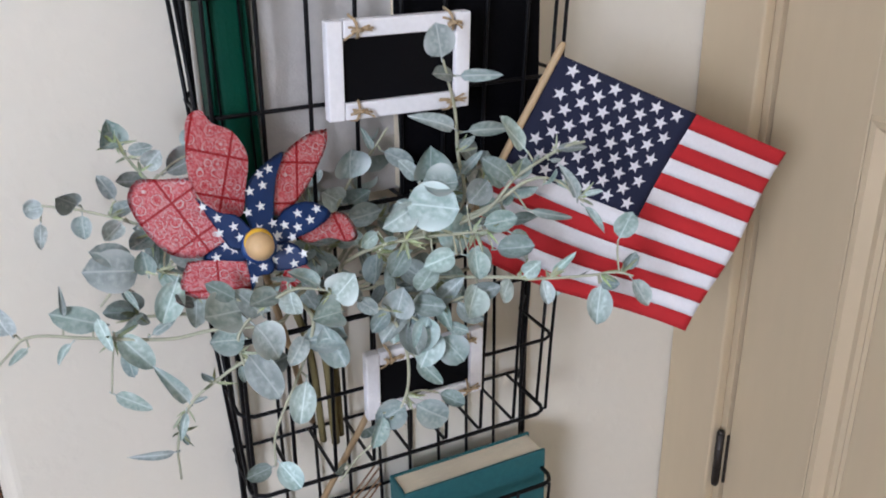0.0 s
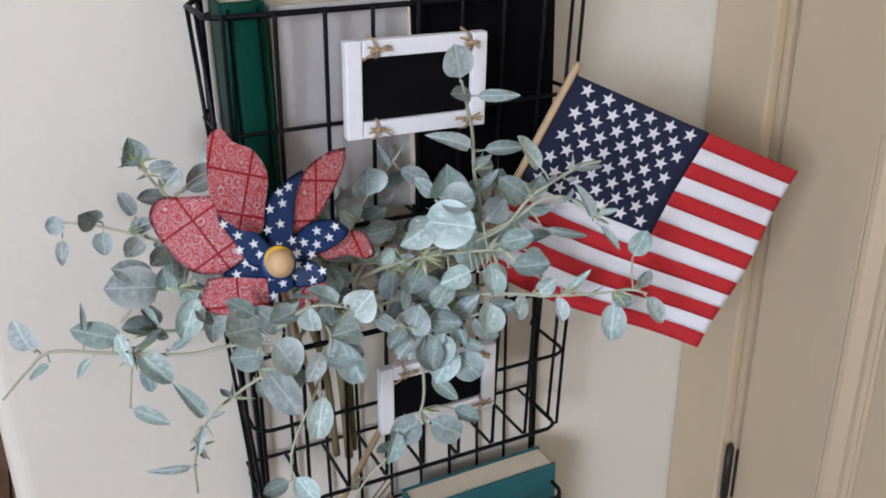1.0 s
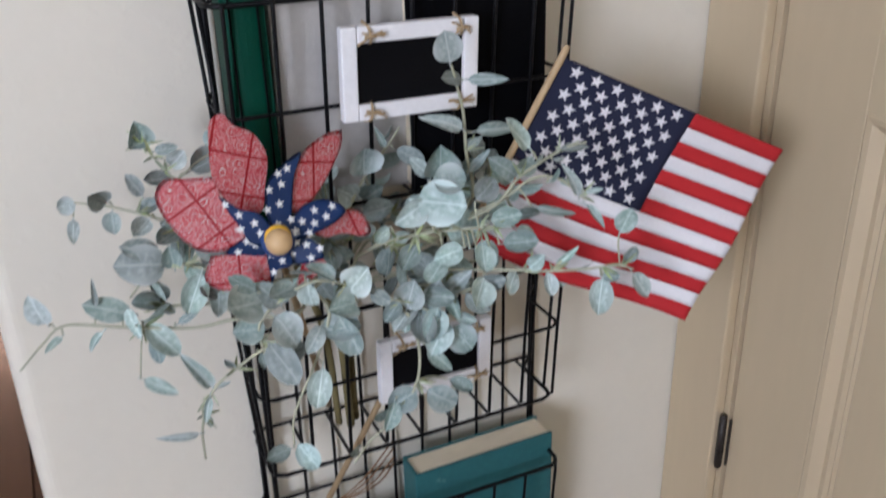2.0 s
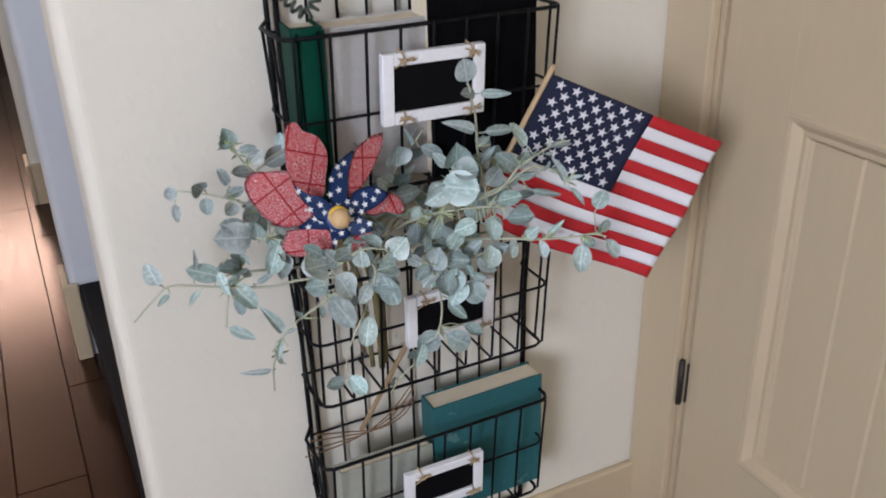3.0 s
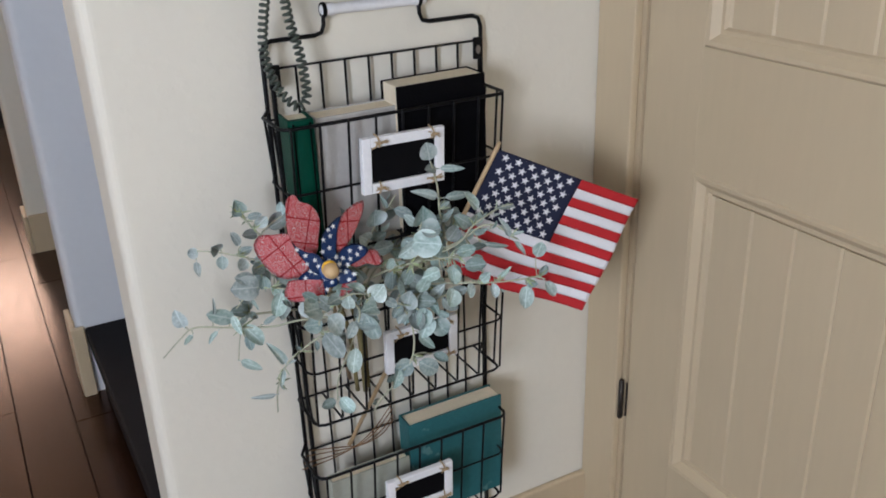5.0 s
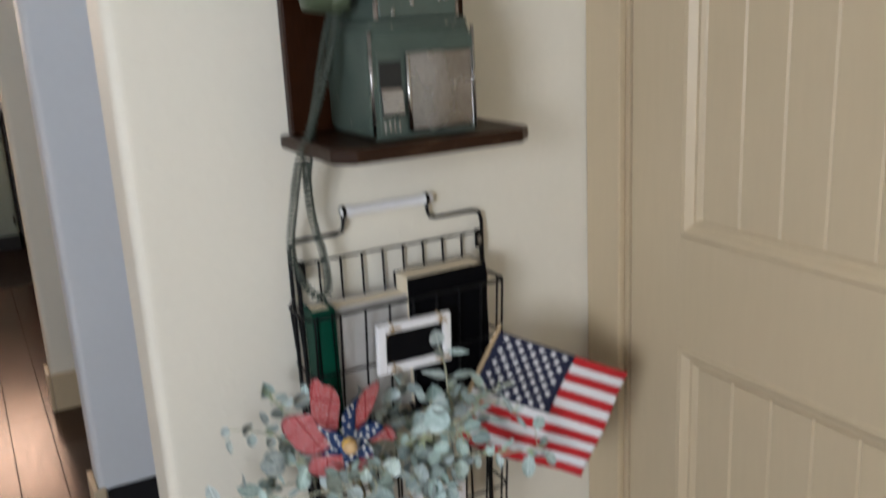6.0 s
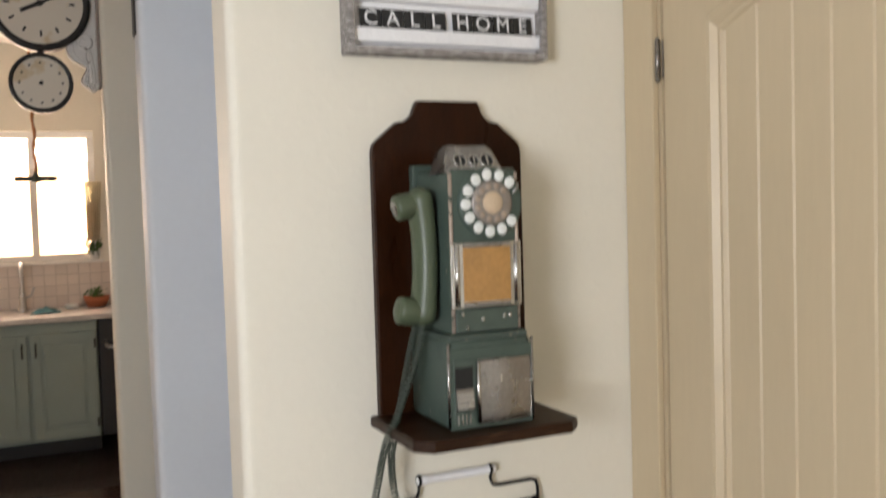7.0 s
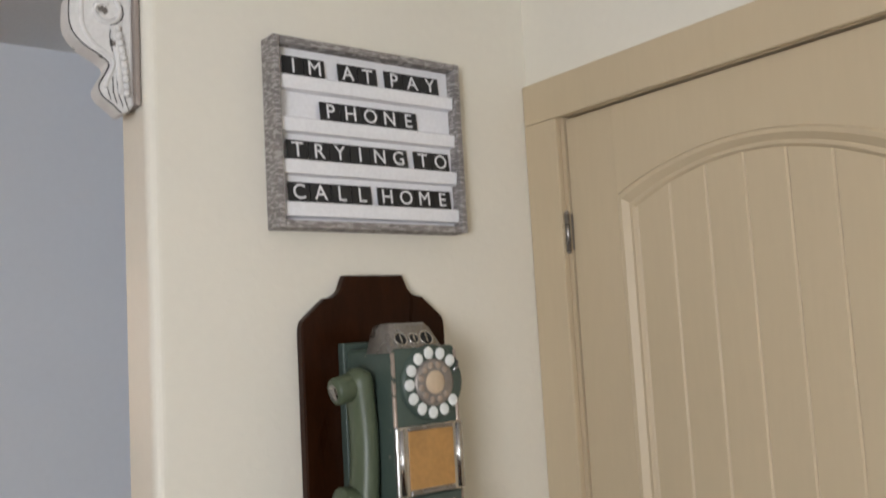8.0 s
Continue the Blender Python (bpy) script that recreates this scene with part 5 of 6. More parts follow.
twig("short eucalyptus stem with cupped dusty leaves below the pinwheel",
     [(-0.566, -0.200, 0.739), (-0.550, -0.205, 0.746), (-0.526, -0.210, 0.741)],
     [(-0.555, -0.205, 0.748, -0.555, 0.722, 0.68), (-0.562, -0.200, 0.743, -0.590, 0.746, 0.50), (-0.556, -0.205, 0.752, -0.567, 0.771, 0.60),
      (-0.525, -0.210, 0.733, -0.513, 0.754, 0.90), (-0.517, -0.210, 0.741, -0.505, 0.728, 0.60), (-0.518, -0.210, 0.722, -0.543, 0.727, 0.85),
      (-0.534, -0.210, 0.745, -0.552, 0.763, 0.50), (-0.508, -0.210, 0.730, -0.492, 0.716, 0.60)])
twig("hanging eucalyptus stem with spread leaves before the little chalkboard",
     [(-0.473, -0.190, 0.697), (-0.459, -0.188, 0.661), (-0.460, -0.186, 0.619), (-0.481, -0.184, 0.587), (-0.507, -0.182, 0.565), (-0.521, -0.180, 0.546)],
     [(-0.459, -0.186, 0.609, -0.488, 0.599, 0.75), (-0.454, -0.186, 0.608, -0.426, 0.588, 0.62), (-0.481, -0.184, 0.605, -0.493, 0.582, 0.45),
      (-0.431, -0.186, 0.612, -0.413, 0.599, 0.60), (-0.452, -0.188, 0.654, -0.432, 0.627, 0.40), (-0.515, -0.182, 0.563, -0.531, 0.572, 0.40),
      (-0.489, -0.184, 0.584, -0.504, 0.610, 0.50)])
twig("eucalyptus stem with rounded leaves over the basket rim",
     [(-0.487, -0.190, 0.710), (-0.462, -0.195, 0.699), (-0.437, -0.200, 0.680)],
     [(-0.471, -0.195, 0.696, -0.466, 0.727, 0.80), (-0.454, -0.195, 0.695, -0.442, 0.720, 0.65), (-0.444, -0.200, 0.697, -0.459, 0.674, 0.70),
      (-0.434, -0.200, 0.675, -0.419, 0.655, 0.95), (-0.459, -0.195, 0.708, -0.433, 0.705, 0.60), (-0.475, -0.195, 0.707, -0.492, 0.692, 0.60),
      (-0.437, -0.200, 0.683, -0.456, 0.660, 0.70), (-0.431, -0.200, 0.686, -0.414, 0.679, 0.50)])
twig("bushy eucalyptus stem with large grey-green leaves",
     [(-0.481, -0.180, 0.754), (-0.448, -0.193, 0.761), (-0.420, -0.207, 0.764), (-0.403, -0.220, 0.768)],
     [(-0.437, -0.193, 0.764, -0.398, 0.756, 0.75), (-0.461, -0.193, 0.792, -0.421, 0.784, 0.85), (-0.449, -0.193, 0.789, -0.476, 0.777, 0.65),
      (-0.446, -0.193, 0.806, -0.420, 0.800, 0.90), (-0.413, -0.207, 0.786, -0.393, 0.802, 0.75), (-0.408, -0.220, 0.773, -0.382, 0.777, 0.60),
      (-0.417, -0.207, 0.746, -0.389, 0.732, 0.70), (-0.404, -0.207, 0.718, -0.424, 0.698, 0.65), (-0.397, -0.220, 0.751, -0.369, 0.753, 0.60),
      (-0.384, -0.220, 0.764, -0.355, 0.738, 0.50), (-0.422, -0.207, 0.748, -0.448, 0.742, 0.70), (-0.458, -0.193, 0.754, -0.475, 0.736, 0.70),
      (-0.434, -0.193, 0.735, -0.457, 0.722, 0.60), (-0.413, -0.220, 0.756, -0.418, 0.735, 0.70), (-0.476, -0.180, 0.767, -0.494, 0.759, 0.60)])
upright = twig("upright eucalyptus stem with few leaves before the chalkboard",
     [(-0.395, -0.160, 0.764), (-0.402, -0.170, 0.817), (-0.409, -0.180, 0.853), (-0.419, -0.190, 0.878), (-0.428, -0.200, 0.897)],
     [(-0.414, -0.190, 0.882, -0.435, 0.890, 0.50), (-0.413, -0.190, 0.882, -0.383, 0.883, 0.28),
      (-0.408, -0.180, 0.838, -0.438, 0.855, 0.42), (-0.397, -0.170, 0.832, -0.356, 0.834, 0.30), (-0.402, -0.170, 0.817, -0.392, 0.835, 0.30),
      (-0.401, -0.170, 0.796, -0.382, 0.816, 0.30)])
put_leaf(leaf_mesh("leaf", 0.84, 0.12, -0.08, 0.04, LEAF), upright, Vector((-0.429, -0.200, 0.897)), Vector((-0.006, -0.006, 0.025)), ROOM, 0.0285)
twig("eucalyptus stem with round shaded leaves behind the pinwheel",
     [(-0.493, -0.110, 0.749), (-0.470, -0.107, 0.785), (-0.447, -0.103, 0.807), (-0.432, -0.100, 0.823)],
     [(-0.470, -0.107, 0.784, -0.472, 0.816, 0.95), (-0.440, -0.103, 0.805, -0.414, 0.791, 0.45), (-0.478, -0.107, 0.766, -0.502, 0.786, 0.65),
      (-0.447, -0.103, 0.805, -0.457, 0.827, 0.30), (-0.478, -0.110, 0.751, -0.449, 0.759, 0.60), (-0.488, -0.110, 0.743, -0.466, 0.735, 0.60)])
twig("eucalyptus stem with dusty leaves standing before the black book",
     [(-0.424, -0.130, 0.743), (-0.415, -0.135, 0.779), (-0.412, -0.140, 0.805)],
     [(-0.411, -0.135, 0.784, -0.414, 0.814, 0.90), (-0.372, -0.135, 0.776, -0.340, 0.783, 0.70), (-0.426, -0.135, 0.771, -0.444, 0.751, 0.70),
      (-0.394, -0.135, 0.781, -0.375, 0.794, 0.60), (-0.420, -0.135, 0.785, -0.437, 0.805, 0.50)])
twig("eucalyptus sprig with small leaves reaching across the flag",
     [(-0.397, -0.200, 0.774), (-0.377, -0.217, 0.805), (-0.348, -0.233, 0.828), (-0.338, -0.250, 0.837)],
     [(-0.353, -0.233, 0.829, -0.330, 0.831, 0.32), (-0.367, -0.217, 0.825, -0.398, 0.856, 0.38), (-0.358, -0.233, 0.821, -0.345, 0.819, 0.30),
      (-0.379, -0.217, 0.804, -0.401, 0.824, 0.50), (-0.359, -0.217, 0.814, -0.375, 0.830, 0.35)])
twig("slender eucalyptus sprig with small pointed leaves",
     [(-0.392, -0.200, 0.778), (-0.369, -0.220, 0.802), (-0.356, -0.240, 0.807), (-0.343, -0.260, 0.794)],
     [(-0.349, -0.260, 0.796, -0.357, 0.822, 0.38), (-0.345, -0.260, 0.799, -0.329, 0.802, 0.32), (-0.344, -0.260, 0.792, -0.334, 0.774, 0.32),
      (-0.356, -0.240, 0.807, -0.341, 0.798, 0.30), (-0.366, -0.240, 0.805, -0.366, 0.821, 0.30), (-0.368, -0.220, 0.779, -0.329, 0.766, 0.15)])
twig("eucalyptus sprig with oval leaves along its tip",
     [(-0.391, -0.210, 0.722), (-0.354, -0.223, 0.718), (-0.321, -0.235, 0.718), (-0.300, -0.248, 0.722), (-0.292, -0.260, 0.722)],
     [(-0.300, -0.248, 0.750, -0.295, 0.778, 0.55), (-0.292, -0.248, 0.722, -0.285, 0.739, 0.60), (-0.294, -0.260, 0.721, -0.283, 0.698, 0.55),
      (-0.304, -0.235, 0.708, -0.318, 0.679, 0.60), (-0.306, -0.235, 0.708, -0.296, 0.711, 0.60), (-0.354, -0.223, 0.719, -0.353, 0.698, 0.55),
      (-0.346, -0.223, 0.720, -0.330, 0.738, 0.30), (-0.372, -0.223, 0.724, -0.365, 0.744, 0.50), (-0.375, -0.210, 0.719, -0.392, 0.705, 0.60)])

# the bushy heart of the arrangement
heart = random.Random(17)
for k in range(26):
    x = -0.645 + 0.32 * (k + 0.5) / 26
    y = heart.uniform(-0.11, -0.06) if x < -0.45 else heart.uniform(-0.15, -0.08)
    z = 0.722 + heart.uniform(-0.045, 0.045)
    a = Vector((x + heart.uniform(-0.02, 0.02), y + 0.02, z - 0.01))
    b = a + Vector((heart.uniform(-0.03, 0.03), -0.03, heart.uniform(-0.02, 0.03)))
    spray([tuple(a), tuple(a.lerp(b, 0.5) + Vector((0, -0.004, 0.004))), tuple(b)], heart.uniform(0.020, 0.032), 0.8, 3, sprig=0.8)

# the bundle of cut stems standing in the middle basket
bundle = thing("stem_bundle", "bundle of brown-green wrapped plant stems standing in the middle basket", "plant stems")
for dx, dy, r in ((-0.012, 0.0, 0.0034), (0.0, -0.008, 0.0042), (0.011, 0.002, 0.0036)):
    part("cut_stem", tube(curve_points([(-0.512 + dx * 1.5, -0.078 + dy, 0.700), (-0.497 + dx, -0.078 + dy, 0.62), (-0.492 + dx * 0.8, -0.075 + dy, 0.515)], 6), r, 8), BARK, bundle, "", True)


# dried stalks lying in the bottom basket
DRY = mat("dried_brown_stalk", (0.20, 0.11, 0.05), 0.8, vary=0.25, scale=60, bump=0.3, bump_scale=300)
dry = thing("dried_stalks", "thin dried brown stalks in the bottom basket", "dried plant")
for dx, dz in ((0.0, 0.0), (0.006, 0.012), (-0.004, -0.010), (0.012, 0.020)):
    part("stalk", tube(curve_points([(-0.590 + dx, -0.050, 0.398 + dz), (-0.545 + dx, -0.046, 0.392 + dz * 0.6), (-0.505 + dx, -0.052, 0.398), (-0.470 + dx, -0.055, 0.416 - dz * 0.4), (-0.440, -0.060, 0.452 - dz)], 5), 0.0010, 5), DRY, dry, "", True)


# ---- corbels and the wall clock ----
SHABBY = mat("shabby_white_paint", (0.74, 0.73, 0.71), 0.65, vary=0.06, scale=20, fine=0.05, bump=0.5, bump_scale=60, wear=(0.16, 0.14, 0.12), wear_at=0.65, wear_scale=36)
PLATE = mat("taupe_back_plate", (0.33, 0.28, 0.245), 0.6, vary=0.1, scale=20)
BLACKIRON = mat("black_clock_case", (0.014, 0.013, 0.013), 0.4, vary=0.2, scale=30)
CLOCKFACE = mat("aged_clock_face", (0.66, 0.54, 0.36), 0.6, vary=0.1, scale=5, wear=(0.74, 0.68, 0.58), wear_at=0.45, wear_scale=5)
INK = mat("black_print", (0.015, 0.014, 0.013), 0.6)


def scroll(cx, cz, r0, r1, turns, start, sign=1):
    return [(cx + (r0 + (r1 - r0) * k / 40) * math.cos(start + sign * 2 * math.pi * turns * k / 40), cz + (r0 + (r1 - r0) * k / 40) * math.sin(start + sign * 2 * math.pi * turns * k / 40)) for k in range(41)]


def build_corbel(x, y, z_tip, label, s=1.0):
    """A scrolled bracket on the end of a wall, standing out towards -x."""
    ob = thing("scroll_corbel", label, "corbel", "scroll corbels", at=(x, y, z_tip))
    prof = [(0.0, 0.014), (0.010, 0.002), (0.022, -0.002), (0.036, 0.010), (0.054, 0.024), (0.060, 0.040), (0.052, 0.058), (0.042, 0.080), (0.056, 0.094), (0.084, 0.110), (0.104, 0.134), (0.108, 0.166),
            (0.102, 0.202), (0.076, 0.228), (0.060, 0.246), (0.066, 0.270), (0.090, 0.294), (0.112, 0.324), (0.118, 0.360), (0.118, 0.395), (0.0, 0.395)]
    smooth = curve_points([(a, 0, b) for a, b in prof], 3)
    pts = [(-0.010 * s - p.x * s, p.z * s) for p in smooth]
    part("bracket", prism(pts, 0.05 * s, "y", -0.025 * s, 0.005 * s), SHABBY, ob, "distressed white carved bracket")
    part("back_plate", box(-0.0105 * s, -0.001, -0.036 * s, 0.036 * s, 0.012 * s, 0.40 * s, 0.002), PLATE, ob, "taupe wooden back plate")
    # worn dark line along the carved edge, and the raised rim inside it
    edge = [p for p in smooth[6:50]]
    part("worn_edge", tube([(-0.010 * s - p.x * s * 0.985, -0.0240 * s, p.z * s + 0.001) for p in edge], 0.0012 * s, 5), INK, ob)
    part("carved_rim", tube([(-0.010 * s - p.x * s * 0.80, -0.0250 * s, p.z * s + 0.004) for p in smooth[14:46]], 0.0040 * s, 6), SHABBY, ob, "", True)
    for side in (-1, 1):
        sp = scroll(-0.058 * s, 0.176 * s, 0.034 * s, 0.010 * s, 1.25, 2.6, -1)
        part("scroll_relief", tube([(a, side * 0.025 * s, b) for a, b in sp], 0.0046 * s, 6), SHABBY, ob, "", True)
        part("scroll_groove", tube([(a + 0.006 * s, side * 0.0256 * s, b - 0.002) for a, b in sp[:26]], 0.0009 * s, 5), INK, ob)
        part("rosette", moved(lathe([(0, 0.009), (0.010, 0.008), (0.017, 0.004), (0.018, -0.003)], 20), pose(-0.052 * s, side * 0.025 * s, 0.182 * s, 90 * -side * -1, 0, 0)), SHABBY, ob, "", True)
    part("bead_strip", tube([(-0.032 * s, -0.0255 * s, 0.030 * s), (-0.036 * s, -0.0255 * s, 0.090 * s), (-0.044 * s, -0.0255 * s, 0.150 * s)], 0.0062 * s, 6), SHABBY, ob, "", True)
    for k in range(10):
        u = k / 9
        part("bead", moved(lathe([(0, 0.006), (0.0045, 0.0045), (0.006, 0), (0.0045, -0.0045), (0, -0.006)], 10), pose((-0.024 - 0.014 * u * u) * s, -0.028 * s, (0.032 + 0.114 * u) * s)), SHABBY, ob, "", True)
    for k in range(4):
        part("leaf_vein", tube([(-(0.020 + 0.010 * k) * s, -0.0258 * s, (0.004 + 0.005 * k) * s), (-(0.026 + 0.010 * k) * s, -0.0264 * s, (0.022 + 0.006 * k) * s), (-(0.032 + 0.007 * k) * s, -0.0258 * s, (0.048 + 0.006 * k) * s)], 0.0008 * s, 5), INK, ob)
    part("crack", tube([(-0.046 * s, -0.0258 * s, 0.105 * s), (-0.050 * s, -0.0260 * s, 0.130 * s), (-0.047 * s, -0.0258 * s, 0.152 * s)], 0.0008 * s, 5), INK, ob)
    return ob


build_corbel(-0.7875, 0.048, 1.990, "distressed white carved scroll corbel on the wall end", 0.88)
build_corbel(-0.8225, 2.16, 2.015, "distressed white scroll corbel beside the hanging clocks", 1.0)
tagged(part("iron_hanger", box(-0.8115, -0.8065, 1.075, 1.125, 2.033, 2.40, 0.002), BLACKIRON), "thin dark iron strip on the wall end", "hanger")


def build_clock(x, y, z, r, big):
    name = "wall_clock" if big else "round_dial"
    ob = thing(name, "round black-rimmed clock with an aged cream face" if big else "small round black-rimmed dial with a cream face", "clock", "hanging clocks", at=(x, y, z))
    R = pose(0, 0, 0, 90, 0, 0)
    part("case", moved(lathe([(r * 0.86, 0.022), (r * 0.93, 0.030), (r, 0.024), (r, -0.024), (r * 0.93, -0.030), (r * 0.86, -0.022)], 48), R), BLACKIRON, ob, "black metal rim", True)
    f = part("face", moved(lathe([(0, 0.020), (r * 0.87, 0.020), (r * 0.87, -0.020), (0, -0.020)], 40), R), CLOCKFACE, ob, "aged cream face")
    for k in range(12):
        a = math.pi * k / 6
        l = 0.12 if big else 0.06
        part("hour_mark", moved(box(-0.004, 0.004, -0.0212, -0.0205, r * (0.70 - l), r * 0.70), Matrix.Rotation(a, 4, "Y")), INK, f)
    for a, l, w in () if not big else ((radians(65), 0.62, 0.005), (radians(245), 0.42, 0.007)):
        part("hand", moved(box(-w, w, -0.0235, -0.0222, -r * 0.1, r * l), Matrix.Rotation(a, 4, "Y")), INK, ob)
    part("boss", moved(lathe([(0, 0.027), (r * 0.06, 0.025), (r * 0.07, 0.02)], 16), R), INK, ob)
    return ob


build_clock(-1.022, 2.14, 2.325, 0.170, True)
build_clock(-1.030, 2.14, 2.039, 0.108, False)
tagged(part("clock_bracket", tube(curve_points([(-0.824, 2.16, 2.40), (-0.93, 2.14, 2.45), (-1.022, 2.14, 2.52)], 6), 0.008, 8), BLACKIRON, None, "", True), "black iron arm that carries the clocks", "bracket")
tagged(part("clock_link", tube([(-1.026, 2.14, 2.160), (-1.029, 2.14, 2.140)], 0.012, 8), BLACKIRON, None), "short black link between the two clocks", "link")

# ---- the kitchen beyond ----
KZ = 0.0
SAGE = mat("sage_cabinet_paint", (0.27, 0.325, 0.29), 0.45, vary=0.05, scale=6, fine=0.02)
# the shade over the kitchen floor is put into this near-black colour
KFLOOR = mat("shade_dark_floor", (0.013, 0.008, 0.006), 0.5, vary=0.2, scale=7, stretch=(8, 1, 1), spec=0.15)
COUNTER = mat("pale_quartz_counter", (0.52, 0.49, 0.47), 0.3, vary=0.12, scale=30, fine=0.1, fine_scale=90)
SPLASH = mat("white_wall_tile", (0.66, 0.58, 0.52), 0.25, vary=0.03, scale=10, each=0.05)
GROUT = mat("tile_grout", (0.45, 0.40, 0.36), 0.8)
STEEL = mat("brushed_steel", (0.45, 0.45, 0.45), 0.3, metal=1.0, vary=0.1)
TERRA = mat("terracotta", (0.38, 0.11, 0.045), 0.6, vary=0.15, scale=30)
PLANTGREEN = mat("herb_leaf", (0.06, 0.13, 0.03), 0.6, vary=0.3, scale=60)
CURTAIN = mat("cream_curtain_cloth", (0.66, 0.60, 0.46), 0.85, vary=0.08, scale=20, bump=0.3, bump_scale=200)
FRAMEWHITE = mat("white_window_frame", (0.78, 0.77, 0.75), 0.45, vary=0.03)
ROPE = mat("orange_brown_rope", (0.33, 0.15, 0.06), 0.85, vary=0.3, scale=60, bump=0.5, bump_scale=300)
DARKBAR = mat("dark_green_iron", (0.02, 0.03, 0.018), 0.5, vary=0.2)
BLUECLOTH = mat("teal_blue_dishcloth", (0.09, 0.25, 0.30), 0.85, vary=0.15, scale=30)
GLASSY = bpy.data.materials.new("window_glass")
GLASSY.use_nodes = True
GLASSY.node_tree.nodes["Principled BSDF"].inputs["Transmission Weight"].default_value = 1.0
GLASSY.node_tree.nodes["Principled BSDF"].inputs["Roughness"].default_value = 0.0
OUTSIDE = bpy.data.materials.new("bright_warm_outdoors")
OUTSIDE.use_nodes = True
ob_ = OUTSIDE.node_tree.nodes["Principled BSDF"]
ob_.inputs["Base Color"].default_value = (0.8, 0.8, 0.8, 1)
ob_.inputs["Emission Color"].default_value = (1.0, 0.57, 0.30, 1)
ob_.inputs["Emission Strength"].default_value = 7.0

structure(part("kitchen_floor", box(-2.74, 1.4, 3.95, KY, -0.0115, 0.001), KFLOOR), "kitchen floor coloured near-black for the shade on it", "floor")
structure(part("backdrop", box(-5.0, 1.5, KY + 2.5, KY + 2.55, -0.05, 7.0), OUTSIDE), "overexposed bright daylight outside the kitchen window", "backdrop")

# window: frame, mullion, sill and panes
win = structure(thing("window_1", "", ""), "white kitchen window with bright daylight behind", "window")
fy0, fy1 = KY + 0.03, KY + 0.08
for x0, x1 in ((WX0, WX0 + 0.045), (WX1 - 0.045, WX1), (-1.090, -1.045), (-1.760, -1.715)):
    part("window_frame", box(x0, x1, fy0, fy1, WZ0 + 0.0455, WZ1 - 0.0455, 0.003), FRAMEWHITE, win)
for z0, z1 in ((WZ0, WZ0 + 0.045), (WZ1 - 0.045, WZ1)):
    part("window_frame", box(WX0, WX1, fy0, fy1, z0, z1, 0.003), FRAMEWHITE, win)
part("window_sill", box(WX0 - 0.03, WX1 + 0.03, KY - 0.03, KY + 0.029, WZ0 - 0.02, WZ0 - 0.0005, 0.004), FRAMEWHITE, win)
for x0, x1 in ((WX0 + 0.045, -1.760), (-1.715, -1.090), (-1.045, WX1 - 0.045)):
    p = part("pane", box(x0, x1, KY + 0.052, KY + 0.057, WZ0 + 0.045, WZ1 - 0.045), GLASSY, win)
    p.visible_shadow = False


def build_curtain(x0, x1):
    bm = bmesh.new()
    n, m = 28, 8
    g = [[bm.verts.new((x0 + (x1 - x0) * i / n * (1 - 0.25 * (j / m) * (1 if i > n / 2 else 0)), KY - 0.055 + 0.014 * math.sin(i * 1.4) * (0.5 + j / m), WZ1 - 0.36 - 0.42 * j / m)) for j in range(m + 1)] for i in range(n + 1)]
    for i in range(n):
        for j in range(m):
            bm.faces.new((g[i][j], g[i + 1][j], g[i + 1][j + 1], g[i][j + 1]))
    bmesh.ops.solidify(bm, geom=bm.faces[:], thickness=0.002)
    tagged(part("curtain", bm, CURTAIN, None, "", True), "short cream curtain gathered at the window's edge", "curtain")


build_curtain(-0.735, -0.625)

# base cabinets
CF = 4.82


def build_cabinet(x0, x1, doors):
    ob = thing("base_cabinet", "sage green painted kitchen base cabinet with framed doors", "cabinet", "kitchen cabinets", at=(x0, CF, KZ))
    w = x1 - x0
    part("body", box(0, w, 0.0, 0.58, 0.10, 0.87), SAGE, ob)
    part("toe_kick", box(0, w, 0.06, 0.56, 0.0, 0.0995), BLACKIRON, ob, "dark toe kick")
    dw = w / doors
    for k in range(doors):
        a, b = k * dw + 0.012, (k + 1) * dw - 0.012
        door = part("door", box(a, b, -0.020, -0.0005, 0.125, 0.80, 0.003), SAGE, ob)
        for p0, p1, q0, q1 in ((a, a + 0.055, 0.125, 0.80), (b - 0.055, b, 0.125, 0.80), (a + 0.0555, b - 0.0555, 0.125, 0.18), (a + 0.0555, b - 0.0555, 0.745, 0.80)):
            part("door_frame", box(p0, p1, -0.027, -0.0195, q0, q1, 0.002), SAGE, door)
        part("panel", box(a + 0.075, b - 0.075, -0.025, -0.0195, 0.20, 0.725, 0.004), SAGE, door)
        hx = b - 0.028 if k % 2 == 0 else a + 0.028
        part("handle", tube(curve_points([(hx, -0.028, 0.655), (hx, -0.050, 0.665), (hx, -0.052, 0.70), (hx, -0.050, 0.735), (hx, -0.028, 0.745)], 4), 0.005, 8), BLACKIRON, door, "dark pull handle", True)
        for z in (0.2, 0.72):
            ex = a + 0.004 if k % 2 == 0 else b - 0.004
            part("hinge", box(ex - 0.006, ex + 0.006, -0.031, -0.0275, z - 0.03, z + 0.03, 0.001), BLACKIRON, door)
    return ob


